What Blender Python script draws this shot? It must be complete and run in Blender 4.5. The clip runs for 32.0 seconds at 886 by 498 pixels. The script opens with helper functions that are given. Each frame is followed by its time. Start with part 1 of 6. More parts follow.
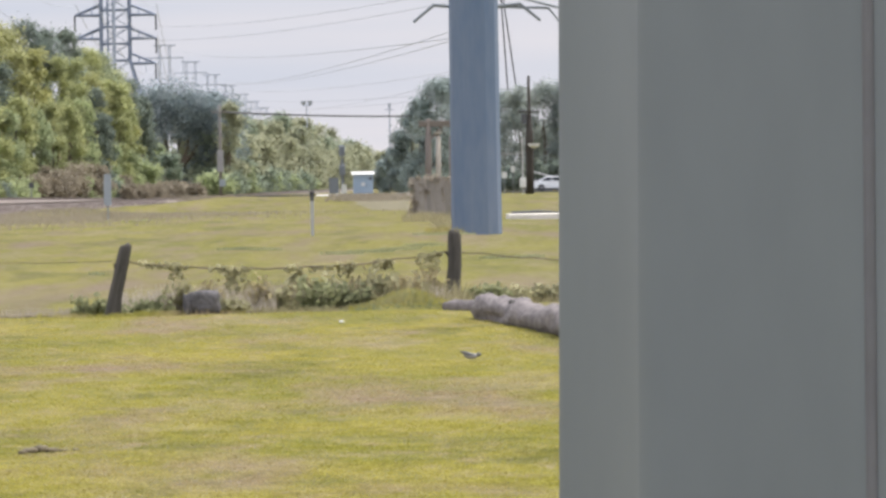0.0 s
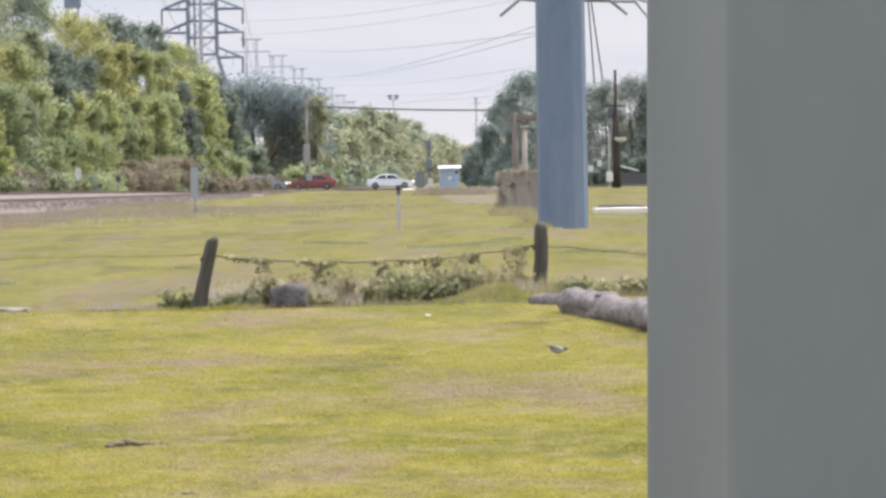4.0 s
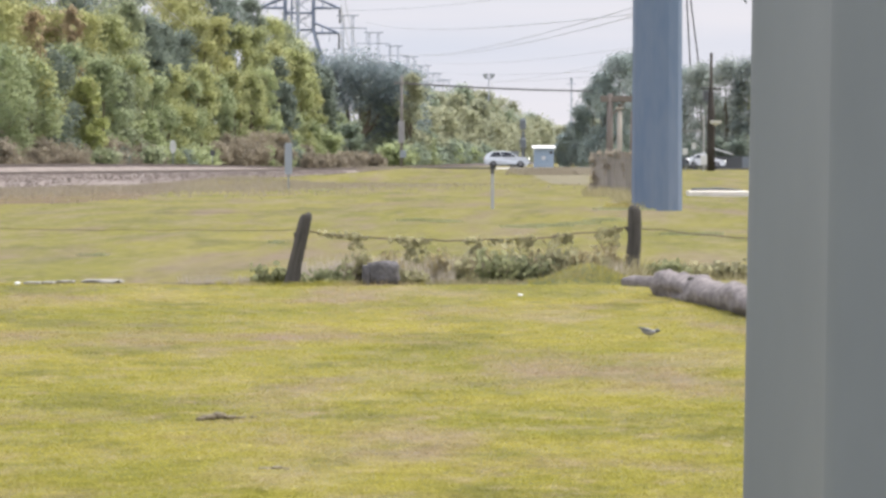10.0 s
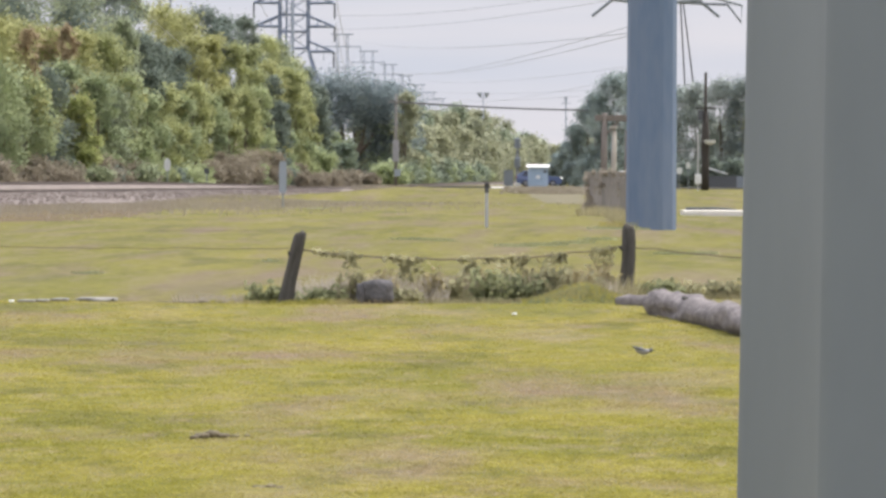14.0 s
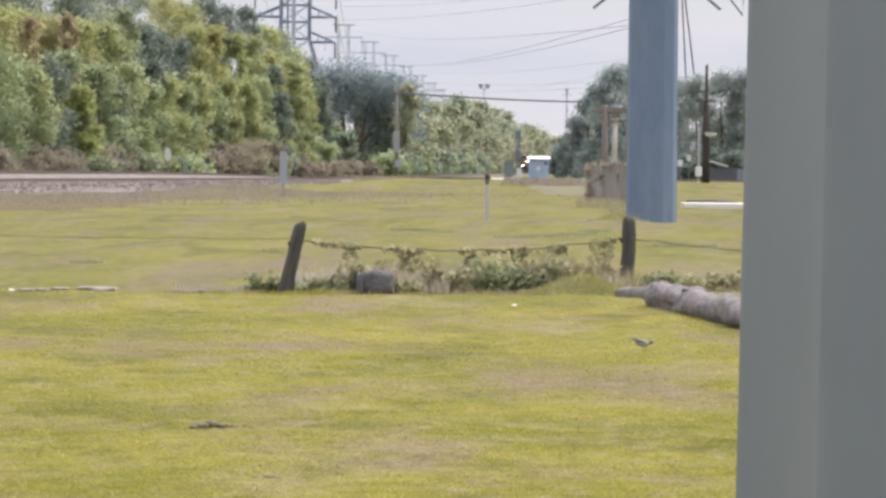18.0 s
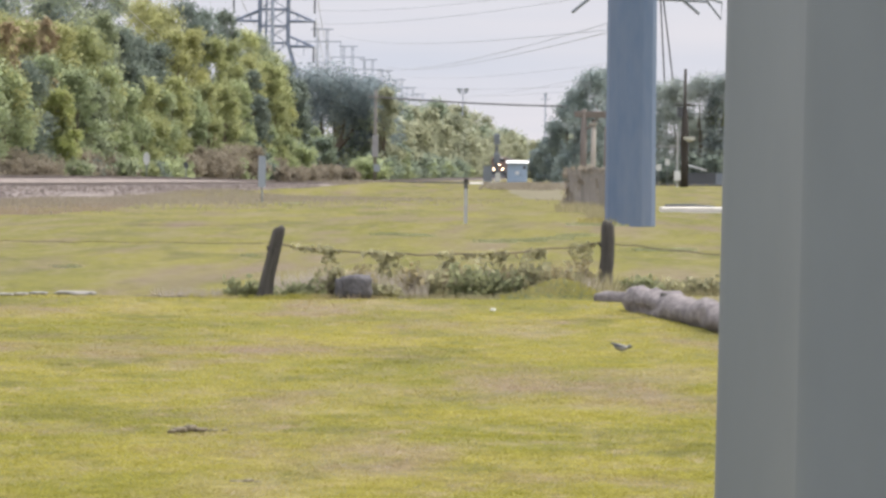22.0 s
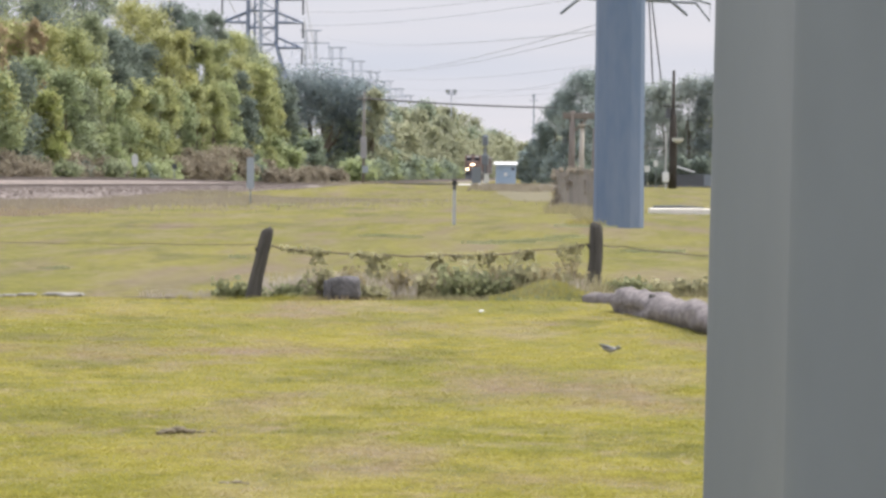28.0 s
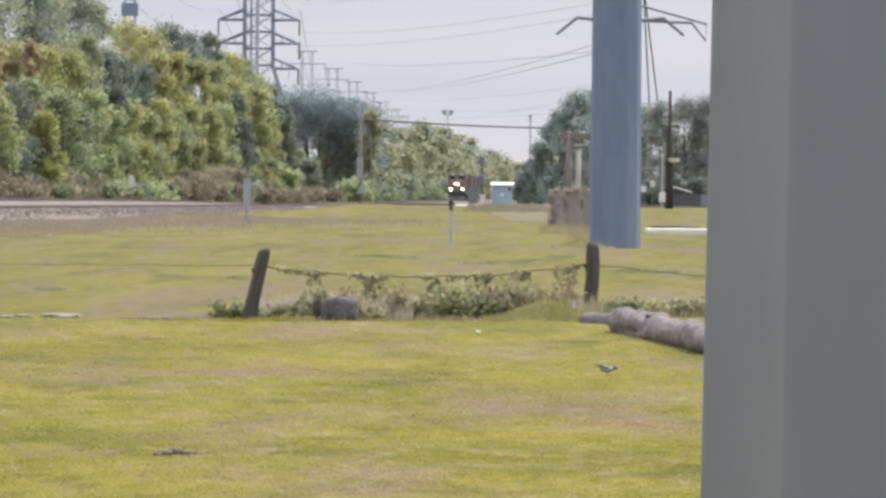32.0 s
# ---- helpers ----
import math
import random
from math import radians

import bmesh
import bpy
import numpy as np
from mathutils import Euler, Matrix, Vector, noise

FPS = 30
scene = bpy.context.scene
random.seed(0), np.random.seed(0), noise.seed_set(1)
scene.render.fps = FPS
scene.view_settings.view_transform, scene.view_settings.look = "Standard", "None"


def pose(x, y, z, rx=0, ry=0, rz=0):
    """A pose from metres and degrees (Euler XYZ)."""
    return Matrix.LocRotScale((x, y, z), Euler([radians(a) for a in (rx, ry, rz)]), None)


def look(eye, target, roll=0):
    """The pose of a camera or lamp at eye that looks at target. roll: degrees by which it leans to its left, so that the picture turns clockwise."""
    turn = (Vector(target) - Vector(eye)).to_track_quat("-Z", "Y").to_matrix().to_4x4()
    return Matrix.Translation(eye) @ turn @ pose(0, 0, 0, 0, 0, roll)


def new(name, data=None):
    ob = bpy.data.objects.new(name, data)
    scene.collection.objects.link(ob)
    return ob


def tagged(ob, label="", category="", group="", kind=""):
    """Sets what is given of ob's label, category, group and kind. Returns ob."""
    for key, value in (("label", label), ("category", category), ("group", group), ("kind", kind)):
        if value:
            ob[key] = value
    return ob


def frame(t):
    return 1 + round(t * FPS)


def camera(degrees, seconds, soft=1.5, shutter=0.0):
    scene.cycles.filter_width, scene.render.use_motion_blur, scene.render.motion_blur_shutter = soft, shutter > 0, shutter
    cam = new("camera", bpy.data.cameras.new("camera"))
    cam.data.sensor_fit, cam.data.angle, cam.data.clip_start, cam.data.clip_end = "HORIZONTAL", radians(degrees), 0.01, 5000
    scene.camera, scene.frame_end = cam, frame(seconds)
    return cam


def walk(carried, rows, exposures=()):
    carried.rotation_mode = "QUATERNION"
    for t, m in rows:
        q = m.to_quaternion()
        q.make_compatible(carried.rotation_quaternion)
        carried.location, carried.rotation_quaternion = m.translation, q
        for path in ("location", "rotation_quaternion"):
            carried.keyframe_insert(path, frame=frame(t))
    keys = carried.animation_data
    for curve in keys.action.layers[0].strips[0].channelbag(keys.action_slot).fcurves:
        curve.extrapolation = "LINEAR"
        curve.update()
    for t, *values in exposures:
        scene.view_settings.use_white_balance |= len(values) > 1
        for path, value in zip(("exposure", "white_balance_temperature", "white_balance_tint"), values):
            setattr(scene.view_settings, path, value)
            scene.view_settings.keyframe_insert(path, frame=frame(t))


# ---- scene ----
# ------------------------------------------------------------------ camera
EYE = 1.63
cam = camera(10.0, 32.0, soft=3.0)
# seconds, sideways drift, yaw, pitch, roll
ROWS = [
    (0, 0.0130, -0.728, -0.727, 0.95),
    (0.5, 0.0127, -0.590, -0.684, 0.97),
    (1, 0.0124, -0.438, -0.657, 0.94),
    (1.5, 0.0121, -0.315, -0.672, 0.86),
    (2, 0.0118, -0.261, -0.644, 0.91),
    (2.5, 0.0114, -0.160, -0.710, 0.89),
    (3, 0.0111, -0.066, -0.773, 0.95),
    (3.5, 0.0108, 0.083, -0.792, 0.83),
    (4, 0.0105, 0.250, -0.780, 0.92),
    (4.5, 0.0092, 0.388, -0.688, 0.82),
    (6.5, 0.0040, 0.814, -0.543, 0.39),
    (7, 0.0032, 1.143, -0.632, 0.30),
    (7.5, 0.0024, 1.370, -0.711, 0.21),
    (8, 0.0016, 1.377, -0.792, 0.09),
    (8.5, 0.0008, 1.318, -0.793, 0.07),
    (9, 0.0000, 1.266, -0.813, -0.06),
    (9.5, 0.0000, 1.311, -0.914, -0.11),
    (10, 0.0000, 1.312, -1.011, -0.17),
    (10.5, 0.0000, 1.309, -1.046, -0.27),
    (11, 0.0000, 1.306, -1.029, -0.28),
    (11.5, 0.0000, 1.317, -1.032, -0.22),
    (12, 0.0000, 1.270, -1.048, -0.30),
    (12.5, 0.0000, 1.226, -1.022, -0.37),
    (13, 0.0000, 1.221, -0.987, -0.35),
    (13.5, 0.0000, 1.226, -0.891, -0.24),
    (14, 0.0000, 1.248, -0.798, -0.31),
    (14.5, 0.0000, 1.229, -0.726, -0.33),
    (16.5, 0.0000, 1.241, -0.764, -0.43),
    (17, 0.0000, 1.239, -0.812, -0.51),
    (17.5, 0.0000, 1.233, -0.868, -0.54),
    (18, 0.0000, 1.254, -0.898, -0.60),
    (18.5, 0.0000, 1.248, -0.856, -0.61),
    (19, 0.0000, 1.205, -0.852, -0.67),
    (19.5, 0.0000, 1.147, -0.854, -0.67),
    (20, 0.0000, 1.115, -0.881, -0.63),
    (20.5, 0.0000, 1.069, -0.911, -0.60),
    (21, 0.0000, 1.021, -0.920, -0.60),
    (21.5, 0.0000, 0.992, -0.869, -0.59),
    (22, 0.0000, 1.013, -0.847, -0.60),
    (22.5, 0.0000, 1.024, -0.899, -0.60),
    (23, 0.0000, 0.990, -1.018, -0.66),
    (23.5, 0.0000, 0.961, -1.092, -0.66),
    (24, 0.0000, 0.953, -1.049, -0.63),
    (24.5, 0.0000, 0.945, -1.045, -0.66),
    (25, 0.0000, 0.926, -1.052, -0.65),
    (25.5, 0.0000, 0.870, -1.061, -0.67),
    (26, 0.0000, 0.827, -0.987, -0.67),
    (26.5, 0.0000, 0.873, -0.886, -0.59),
    (28.5, 0.0000, 0.886, -0.829, -0.59),
    (29, 0.0000, 0.872, -0.848, -0.51),
    (29.5, 0.0000, 0.904, -0.837, -0.58),
    (30, 0.0000, 0.903, -0.809, -0.61),
    (30.5, 0.0000, 0.877, -0.784, -0.55),
    (31, 0.0000, 0.846, -0.757, -0.57),
    (31.5, 0.0000, 0.838, -0.691, -0.60),
    (32, 0.0000, 0.843, -0.597, -0.49),
]
# the picture brightens and darkens a little on the way: seconds, stops
EXPOSURES = [(0, 0.39), (1, 0.40), (3, 0.46), (4, 0.52), (7, 0.34), (8, 0.41), (9, 0.41), (10, 0.53), (11, 0.51), (12, 0.49), (13, 0.49), (14, 0.38), (17, 0.42), (22, 0.42), (23, 0.50), (24, 0.53), (25, 0.53), (26, 0.45), (29, 0.43), (31, 0.41), (32, 0.35)]
walk(cam, [(t, pose(x, 0, EYE, 90 + pitch, roll, yaw)) for t, x, yaw, pitch, roll in ROWS], EXPOSURES)

# ------------------------------------------------------------------ light
SUN_ELEVATION, SUN_AZIMUTH = 58.0, 56.0      # degrees; azimuth from +y towards +x
world = bpy.data.worlds.new("sky")
scene.world = world
world.use_nodes = True
wn = world.node_tree.nodes
sky = wn.new("ShaderNodeTexSky")
sky.sky_type = "NISHITA"
sky.sun_disc = False
sky.sun_elevation = radians(SUN_ELEVATION)
sky.sun_rotation = radians(SUN_AZIMUTH)
sky.air_density, sky.dust_density, sky.ozone_density = 1.0, 3.0, 1.0
# thin high cloud, whiter towards the horizon
coord = wn.new("ShaderNodeTexCoord")
split = wn.new("ShaderNodeSeparateXYZ")
ramp = wn.new("ShaderNodeMapRange")
ramp.inputs["From Min"].default_value, ramp.inputs["From Max"].default_value = 0.0, 0.6
ramp.inputs["To Min"].default_value, ramp.inputs["To Max"].default_value = 0.88, 0.66
stretch = wn.new("ShaderNodeMapping")
stretch.inputs["Scale"].default_value = (3.0, 3.0, 42.0)
cloud = wn.new("ShaderNodeTexNoise")
cloud.inputs["Scale"].default_value, cloud.inputs["Detail"].default_value = 1.6, 5.0
tone = wn.new("ShaderNodeMapRange")
tone.inputs["From Min"].default_value, tone.inputs["From Max"].default_value = 0.3, 0.7
tone.inputs["To Min"].default_value, tone.inputs["To Max"].default_value = 0.0, 1.0
veil = wn.new("ShaderNodeMix")
veil.data_type = "RGBA"
veil.inputs["A"].default_value = (5.7, 6.1, 7.15, 1)
veil.inputs["B"].default_value = (7.35, 7.1, 7.55, 1)
high = wn.new("ShaderNodeMapRange")          # the veil of cloud grows brighter overhead
high.inputs["From Min"].default_value, high.inputs["From Max"].default_value = 0.06, 0.9
high.inputs["To Min"].default_value, high.inputs["To Max"].default_value = 1.0, 3.75
lift = wn.new("ShaderNodeVectorMath")
lift.operation = "SCALE"
mix = wn.new("ShaderNodeMix")
mix.data_type = "RGBA"
wl = world.node_tree.links
wl.new(coord.outputs["Generated"], split.inputs[0])
wl.new(split.outputs["Z"], ramp.inputs["Value"])
wl.new(coord.outputs["Generated"], stretch.inputs["Vector"])
wl.new(stretch.outputs[0], cloud.inputs["Vector"])
wl.new(cloud.outputs["Fac"], tone.inputs["Value"])
wl.new(tone.outputs[0], veil.inputs["Factor"])
wl.new(sky.outputs[0], mix.inputs["A"])
wl.new(split.outputs["Z"], high.inputs["Value"])
wl.new(veil.outputs["Result"], lift.inputs[0])
wl.new(high.outputs[0], lift.inputs["Scale"])
wl.new(lift.outputs[0], mix.inputs["B"])
wl.new(ramp.outputs[0], mix.inputs["Factor"])
wl.new(mix.outputs["Result"], wn["Background"].inputs["Color"])
wn["Background"].inputs["Strength"].default_value = 0.091
sun = new("sun", bpy.data.lights.new("sun", "SUN"))
sun.data.energy, sun.data.angle, sun.data.color = 2.8, radians(3.0), (1.0, 0.945, 0.85)
_e, _a = radians(SUN_ELEVATION), radians(SUN_AZIMUTH)
SUNWARD = Vector((math.sin(_a) * math.cos(_e), math.cos(_a) * math.cos(_e), math.sin(_e)))
sun.matrix_basis = look(SUNWARD * 100, (0, 0, 0))


# ------------------------------------------------------------------ materials
def surface(name, dark, light, scale=4.0, rough=0.8, bump=0.3, fine=6.0, metal=0.0, stretch=(1, 1, 1), island=0.0, vary=0.0, depth=0.02, spec=0.3):
    """Two scales of noise between two colours, fine relief, and some change from piece to piece or thing to thing."""
    m = bpy.data.materials.new(name)
    m.use_nodes = True
    n, l = m.node_tree.nodes, m.node_tree.links
    b = n["Principled BSDF"]
    tc, mp = n.new("ShaderNodeTexCoord"), n.new("ShaderNodeMapping")
    mp.inputs["Scale"].default_value = stretch
    l.new(tc.outputs["Object"], mp.inputs["Vector"])
    n1, n2 = n.new("ShaderNodeTexNoise"), n.new("ShaderNodeTexNoise")
    n1.inputs["Scale"].default_value, n1.inputs["Detail"].default_value = scale, 4
    n2.inputs["Scale"].default_value, n2.inputs["Detail"].default_value = scale * fine, 3
    for k in (n1, n2):
        l.new(mp.outputs[0], k.inputs["Vector"])
    blend = n.new("ShaderNodeMath")
    blend.operation = "MULTIPLY_ADD"
    blend.inputs[1].default_value = 0.4
    l.new(n2.outputs["Fac"], blend.inputs[0])
    part1 = n.new("ShaderNodeMath")
    part1.operation = "MULTIPLY"
    part1.inputs[1].default_value = 0.6
    l.new(n1.outputs["Fac"], part1.inputs[0])
    l.new(part1.outputs[0], blend.inputs[2])
    fac = blend.outputs[0]
    if island:
        g = n.new("ShaderNodeNewGeometry")
        fac = _add(n, l, fac, g.outputs["Random Per Island"], island)
    if vary:
        o = n.new("ShaderNodeObjectInfo")
        fac = _add(n, l, fac, o.outputs["Random"], vary)
    mr = n.new("ShaderNodeMapRange")
    mr.inputs["From Min"].default_value, mr.inputs["From Max"].default_value = 0.3, 0.7
    l.new(fac, mr.inputs["Value"])
    c = n.new("ShaderNodeMix")
    c.data_type = "RGBA"
    c.inputs["A"].default_value, c.inputs["B"].default_value = (*dark, 1), (*light, 1)
    l.new(mr.outputs[0], c.inputs["Factor"])
    l.new(c.outputs["Result"], b.inputs["Base Color"])
    b.inputs["Roughness"].default_value, b.inputs["Metallic"].default_value = rough, metal
    b.inputs["Specular IOR Level"].default_value = spec
    if bump:
        bp = n.new("ShaderNodeBump")
        bp.inputs["Strength"].default_value, bp.inputs["Distance"].default_value = bump, depth
        l.new(n2.outputs["Fac"], bp.inputs["Height"])
        l.new(bp.outputs[0], b.inputs["Normal"])
    return m


def _add(n, l, fac, other, amount):
    a = n.new("ShaderNodeMath")
    a.operation = "MULTIPLY_ADD"
    a.inputs[1].default_value, a.inputs[2].default_value = amount, -amount / 2
    l.new(other, a.inputs[0])
    s = n.new("ShaderNodeMath")
    l.new(fac, s.inputs[0])
    l.new(a.outputs[0], s.inputs[1])
    return s.outputs[0]


def leafy(name, dark, light, scale=0.5, through_light=0.7, island=0.16, vary=0.2, sparse=0.3):
    """Foliage: a matt leaf that lets part of the light through."""
    m = surface(name, dark, light, scale, 0.8, 0, 3.0, island=island, vary=vary, spec=0.05)
    n, l = m.node_tree.nodes, m.node_tree.links
    b = n["Principled BSDF"]
    t, mx = n.new("ShaderNodeBsdfTranslucent"), n.new("ShaderNodeMixShader")
    colour = b.inputs["Base Color"].links[0].from_socket
    l.new(colour, t.inputs["Color"])
    mx.inputs[0].default_value = through_light
    l.new(b.outputs[0], mx.inputs[1])
    l.new(t.outputs[0], mx.inputs[2])
    gaps, thin = n.new("ShaderNodeBsdfTransparent"), n.new("ShaderNodeMixShader")     # each leaf stands for a loose spray of them
    thin.inputs[0].default_value = sparse
    l.new(mx.outputs[0], thin.inputs[1])
    l.new(gaps.outputs[0], thin.inputs[2])
    l.new(thin.outputs[0], n["Material Output"].inputs["Surface"])
    return m


def plain(name, colour, rough=0.5, metal=0.0, spec=0.5):
    return surface(name, tuple(c * 0.88 for c in colour), tuple(min(1, c * 1.1) for c in colour), 3.0, rough, 0.05, 8.0, metal, spec=spec)


def glowing(name, colour, strength):
    m = bpy.data.materials.new(name)
    m.use_nodes = True
    b = m.node_tree.nodes["Principled BSDF"]
    b.inputs["Base Color"].default_value = (0.8, 0.8, 0.8, 1)
    b.inputs["Emission Color"].default_value, b.inputs["Emission Strength"].default_value = (*colour, 1), strength
    return m


def grass_material(name, gain, blade=False, broad=(1.6, 2.0), dry=0.0):
    """Mown lawn: green, yellow and straw patches drawn out along the view, bare specks; blades let light through."""
    m = bpy.data.materials.new(name)
    m.use_nodes = True
    n, l = m.node_tree.nodes, m.node_tree.links
    b = n["Principled BSDF"]
    tc = n.new("ShaderNodeTexCoord")

    def noise_at(scale, detail, st=(1, 1, 1), shift=0.0):
        mp, k = n.new("ShaderNodeMapping"), n.new("ShaderNodeTexNoise")
        mp.inputs["Scale"].default_value = (st[0] * broad[0], st[1] * broad[1], 1) if scale < 3 else st
        mp.inputs["Location"].default_value = (shift, shift, 0)
        k.inputs["Scale"].default_value, k.inputs["Detail"].default_value = scale, detail
        k.inputs["Roughness"].default_value = 0.66
        l.new(tc.outputs["Object"], mp.inputs["Vector"])
        l.new(mp.outputs[0], k.inputs["Vector"])
        return k.outputs["Fac"]

    def mixed(fac, lo, hi, a, bcol):
        mr, c = n.new("ShaderNodeMapRange"), n.new("ShaderNodeMix")
        c.data_type = "RGBA"
        mr.inputs["From Min"].default_value, mr.inputs["From Max"].default_value = lo, hi
        l.new(fac, mr.inputs["Value"])
        l.new(mr.outputs[0], c.inputs["Factor"])
        for sock, v in (("A", a), ("B", bcol)):
            if isinstance(v, tuple):
                c.inputs[sock].default_value = (*[q * w for q, w in zip(v, gain)], 1)
            else:
                l.new(v, c.inputs[sock])
        return c.outputs["Result"]

    fine = noise_at(3.5, 8, (1, 0.7, 1))
    if blade:
        fine = _add(n, l, noise_at(5.0, 4, (1, 0.6, 1)), n.new("ShaderNodeNewGeometry").outputs["Random Per Island"], 0.13)
    lo, hi = (0.3, 0.72) if blade else (0.36, 0.64)
    green = mixed(fine, lo, hi, (0.153, 0.150, 0.030), (0.266, 0.246, 0.053))
    deep = mixed(fine, lo, hi, (0.123, 0.124, 0.033), (0.214, 0.198, 0.053))
    yellow = mixed(fine, lo, hi, (0.222, 0.196, 0.042), (0.350, 0.306, 0.076))
    straw = mixed(fine, lo, hi, (0.250, 0.203, 0.105), (0.365, 0.300, 0.175))
    brown = mixed(fine, lo, hi, (0.205, 0.158, 0.095), (0.305, 0.236, 0.150))
    a = mixed(noise_at(0.20, 6, (1.0, 0.34, 1)), 0.41, 0.65, green, yellow)
    a = mixed(noise_at(0.42, 6, (1.0, 0.30, 1), 7.3), 0.52, 0.62, a, deep)
    a = mixed(noise_at(0.33, 7, (1.0, 0.26, 1), 31.0), 0.52 - dry, 0.74 - dry, a, straw)
    a = mixed(noise_at(1.5, 5, (1.0, 0.4, 1), 3.0), 0.54 - dry, 0.74 - dry, a, straw)
    a = mixed(noise_at(0.30, 7, (1, 0.22, 1), 55.0), 0.52 - dry, 0.68 - dry, a, brown)
    l.new(a, b.inputs["Base Color"])
    b.inputs["Roughness"].default_value = 0.9
    b.inputs["Specular IOR Level"].default_value = 0.1
    if blade:
        t, mx = n.new("ShaderNodeBsdfTranslucent"), n.new("ShaderNodeMixShader")
        l.new(a, t.inputs["Color"])
        mx.inputs[0].default_value = 0.5
        l.new(b.outputs[0], mx.inputs[1])
        l.new(t.outputs[0], mx.inputs[2])
        l.new(mx.outputs[0], n["Material Output"].inputs["Surface"])
    else:
        bp = n.new("ShaderNodeBump")
        bp.inputs["Strength"].default_value, bp.inputs["Distance"].default_value = 0.8, 0.05
        l.new(noise_at(5.0, 6), bp.inputs["Height"])
        l.new(bp.outputs[0], b.inputs["Normal"])
    return m


GRASS = grass_material("mown_grass", (0.675, 0.665, 0.72))
BLADE = grass_material("grass_blades", (1.40, 1.41, 1.48), True)
MEADOW = grass_material("meadow_grass", (0.565, 0.572, 0.61), False, (1.3, 0.5), 0.015)
VERGE = grass_material("verge_grass", (0.445, 0.415, 0.44), False, (2.2, 0.9), 0.11)
DRYBLADE = leafy("tall_dry_grass", (0.23, 0.205, 0.115), (0.42, 0.375, 0.225), 0.5, 0.35, vary=0)
# Tree leaf colours are lifted throughout to stand in for haze.
LEAF = {
    "olive": leafy("leaves_olive", (0.306, 0.335, 0.180), (0.462, 0.481, 0.237), 0.35, 0.75),
    # yellow leaf tone that also carries the sunlight on the crowns
    "yellow": leafy("leaves_yellowing_lit", (0.339, 0.351, 0.175), (0.473, 0.470, 0.221), 0.35, 0.75),
    "green": leafy("leaves_green", (0.285, 0.335, 0.211), (0.435, 0.481, 0.263), 0.35, 0.75),
    "deep": leafy("leaves_deep_green", (0.253, 0.297, 0.216), (0.398, 0.432, 0.273), 0.35, 0.75),
    "lime": leafy("leaves_lime", (0.387, 0.421, 0.185), (0.537, 0.572, 0.258), 0.35, 0.75),
    # haze over the far oak, put into its leaves as a bluish lift
    "dark": leafy("leaves_dark_hazed", (0.215, 0.262, 0.28), (0.32, 0.37, 0.365), 0.35, 0.78, sparse=0.4),
    # shade put into the leaf colour, for dark hollows between sunlit crowns
    "shade": leafy("leaves_shade_blue", (0.17, 0.208, 0.185), (0.262, 0.30, 0.238), 0.35, 0.75),
    # trees beyond the road: bluish tones carry the haze in these two
    "deepgrey": leafy("leaves_dusky_hazed", (0.215, 0.265, 0.265), (0.315, 0.362, 0.335), 0.35, 0.75),
    "oak": leafy("leaves_olive_hazed", (0.235, 0.28, 0.285), (0.355, 0.385, 0.345), 0.35, 0.75),
    # distance haze put into the leaf colour: paler, greyer tones
    "hazy": leafy("leaves_far_haze", (0.30, 0.32, 0.235), (0.405, 0.41, 0.275), 0.35, 0.8),
    "palegreen": leafy("leaves_haze_green", (0.235, 0.285, 0.225), (0.335, 0.38, 0.275), 0.35, 0.8),
    "grey": leafy("leaves_grey_green", (0.28, 0.315, 0.30), (0.40, 0.435, 0.39), 0.35, 0.75),
    "brown": leafy("dry_brush", (0.245, 0.215, 0.17), (0.365, 0.32, 0.24), 0.35, 0.6),
    "dry_weed": leafy("leaves_dry_weed", (0.20, 0.175, 0.10), (0.40, 0.345, 0.20), 2.0, sparse=0.0),
    "rust": leafy("leaves_rust", (0.35, 0.285, 0.19), (0.45, 0.365, 0.235), 0.35),
    "weed": leafy("leaves_weed", (0.17, 0.185, 0.11), (0.36, 0.37, 0.205), 2.0, sparse=0.0),
    "pale_weed": leafy("leaves_pale_weed", (0.23, 0.225, 0.14), (0.44, 0.415, 0.25), 2.0, sparse=0.0),
    "vine": leafy("leaves_dry_vine", (0.36, 0.32, 0.265), (0.52, 0.46, 0.38), 1.0, 0.4, sparse=0.0),
}
BARK = surface("bark", (0.05, 0.04, 0.03), (0.15, 0.12, 0.09), 3.0, 0.95, 0.8, 5.0, stretch=(4, 4, 0.7))
PLANK = surface("sun_bleached_planks", (0.20, 0.18, 0.165), (0.36, 0.325, 0.295), 2.0, 0.9, 0.5, 6.0, stretch=(6, 1, 0.5), vary=0.25)
WEATHERED = surface("weathered_wood", (0.036, 0.034, 0.030), (0.115, 0.104, 0.09), 9.0, 0.95, 0.7, 6.0, stretch=(3, 3, 0.35))
GREYWOOD = surface("grey_barkless_wood", (0.12, 0.105, 0.10), (0.36, 0.315, 0.30), 5.0, 0.9, 0.8, 6.0, stretch=(1, 1, 1), depth=0.04)
LOGWOOD = surface("grey_barkless_log", (0.07, 0.06, 0.06), (0.255, 0.225, 0.218), 3.0, 0.92, 0.8, 3.0, stretch=(2.0, 0.8, 2.0), depth=0.03)
DULLWOOD = surface("dull_grey_wood", (0.14, 0.125, 0.115), (0.26, 0.24, 0.22), 5.0, 0.9, 0.4, 5.0, stretch=(3, 3, 0.3))
PALEWOOD = surface("pale_wood", (0.24, 0.215, 0.18), (0.40, 0.365, 0.315), 6.0, 0.9, 0.5, 4.0, stretch=(3, 3, 0.3))
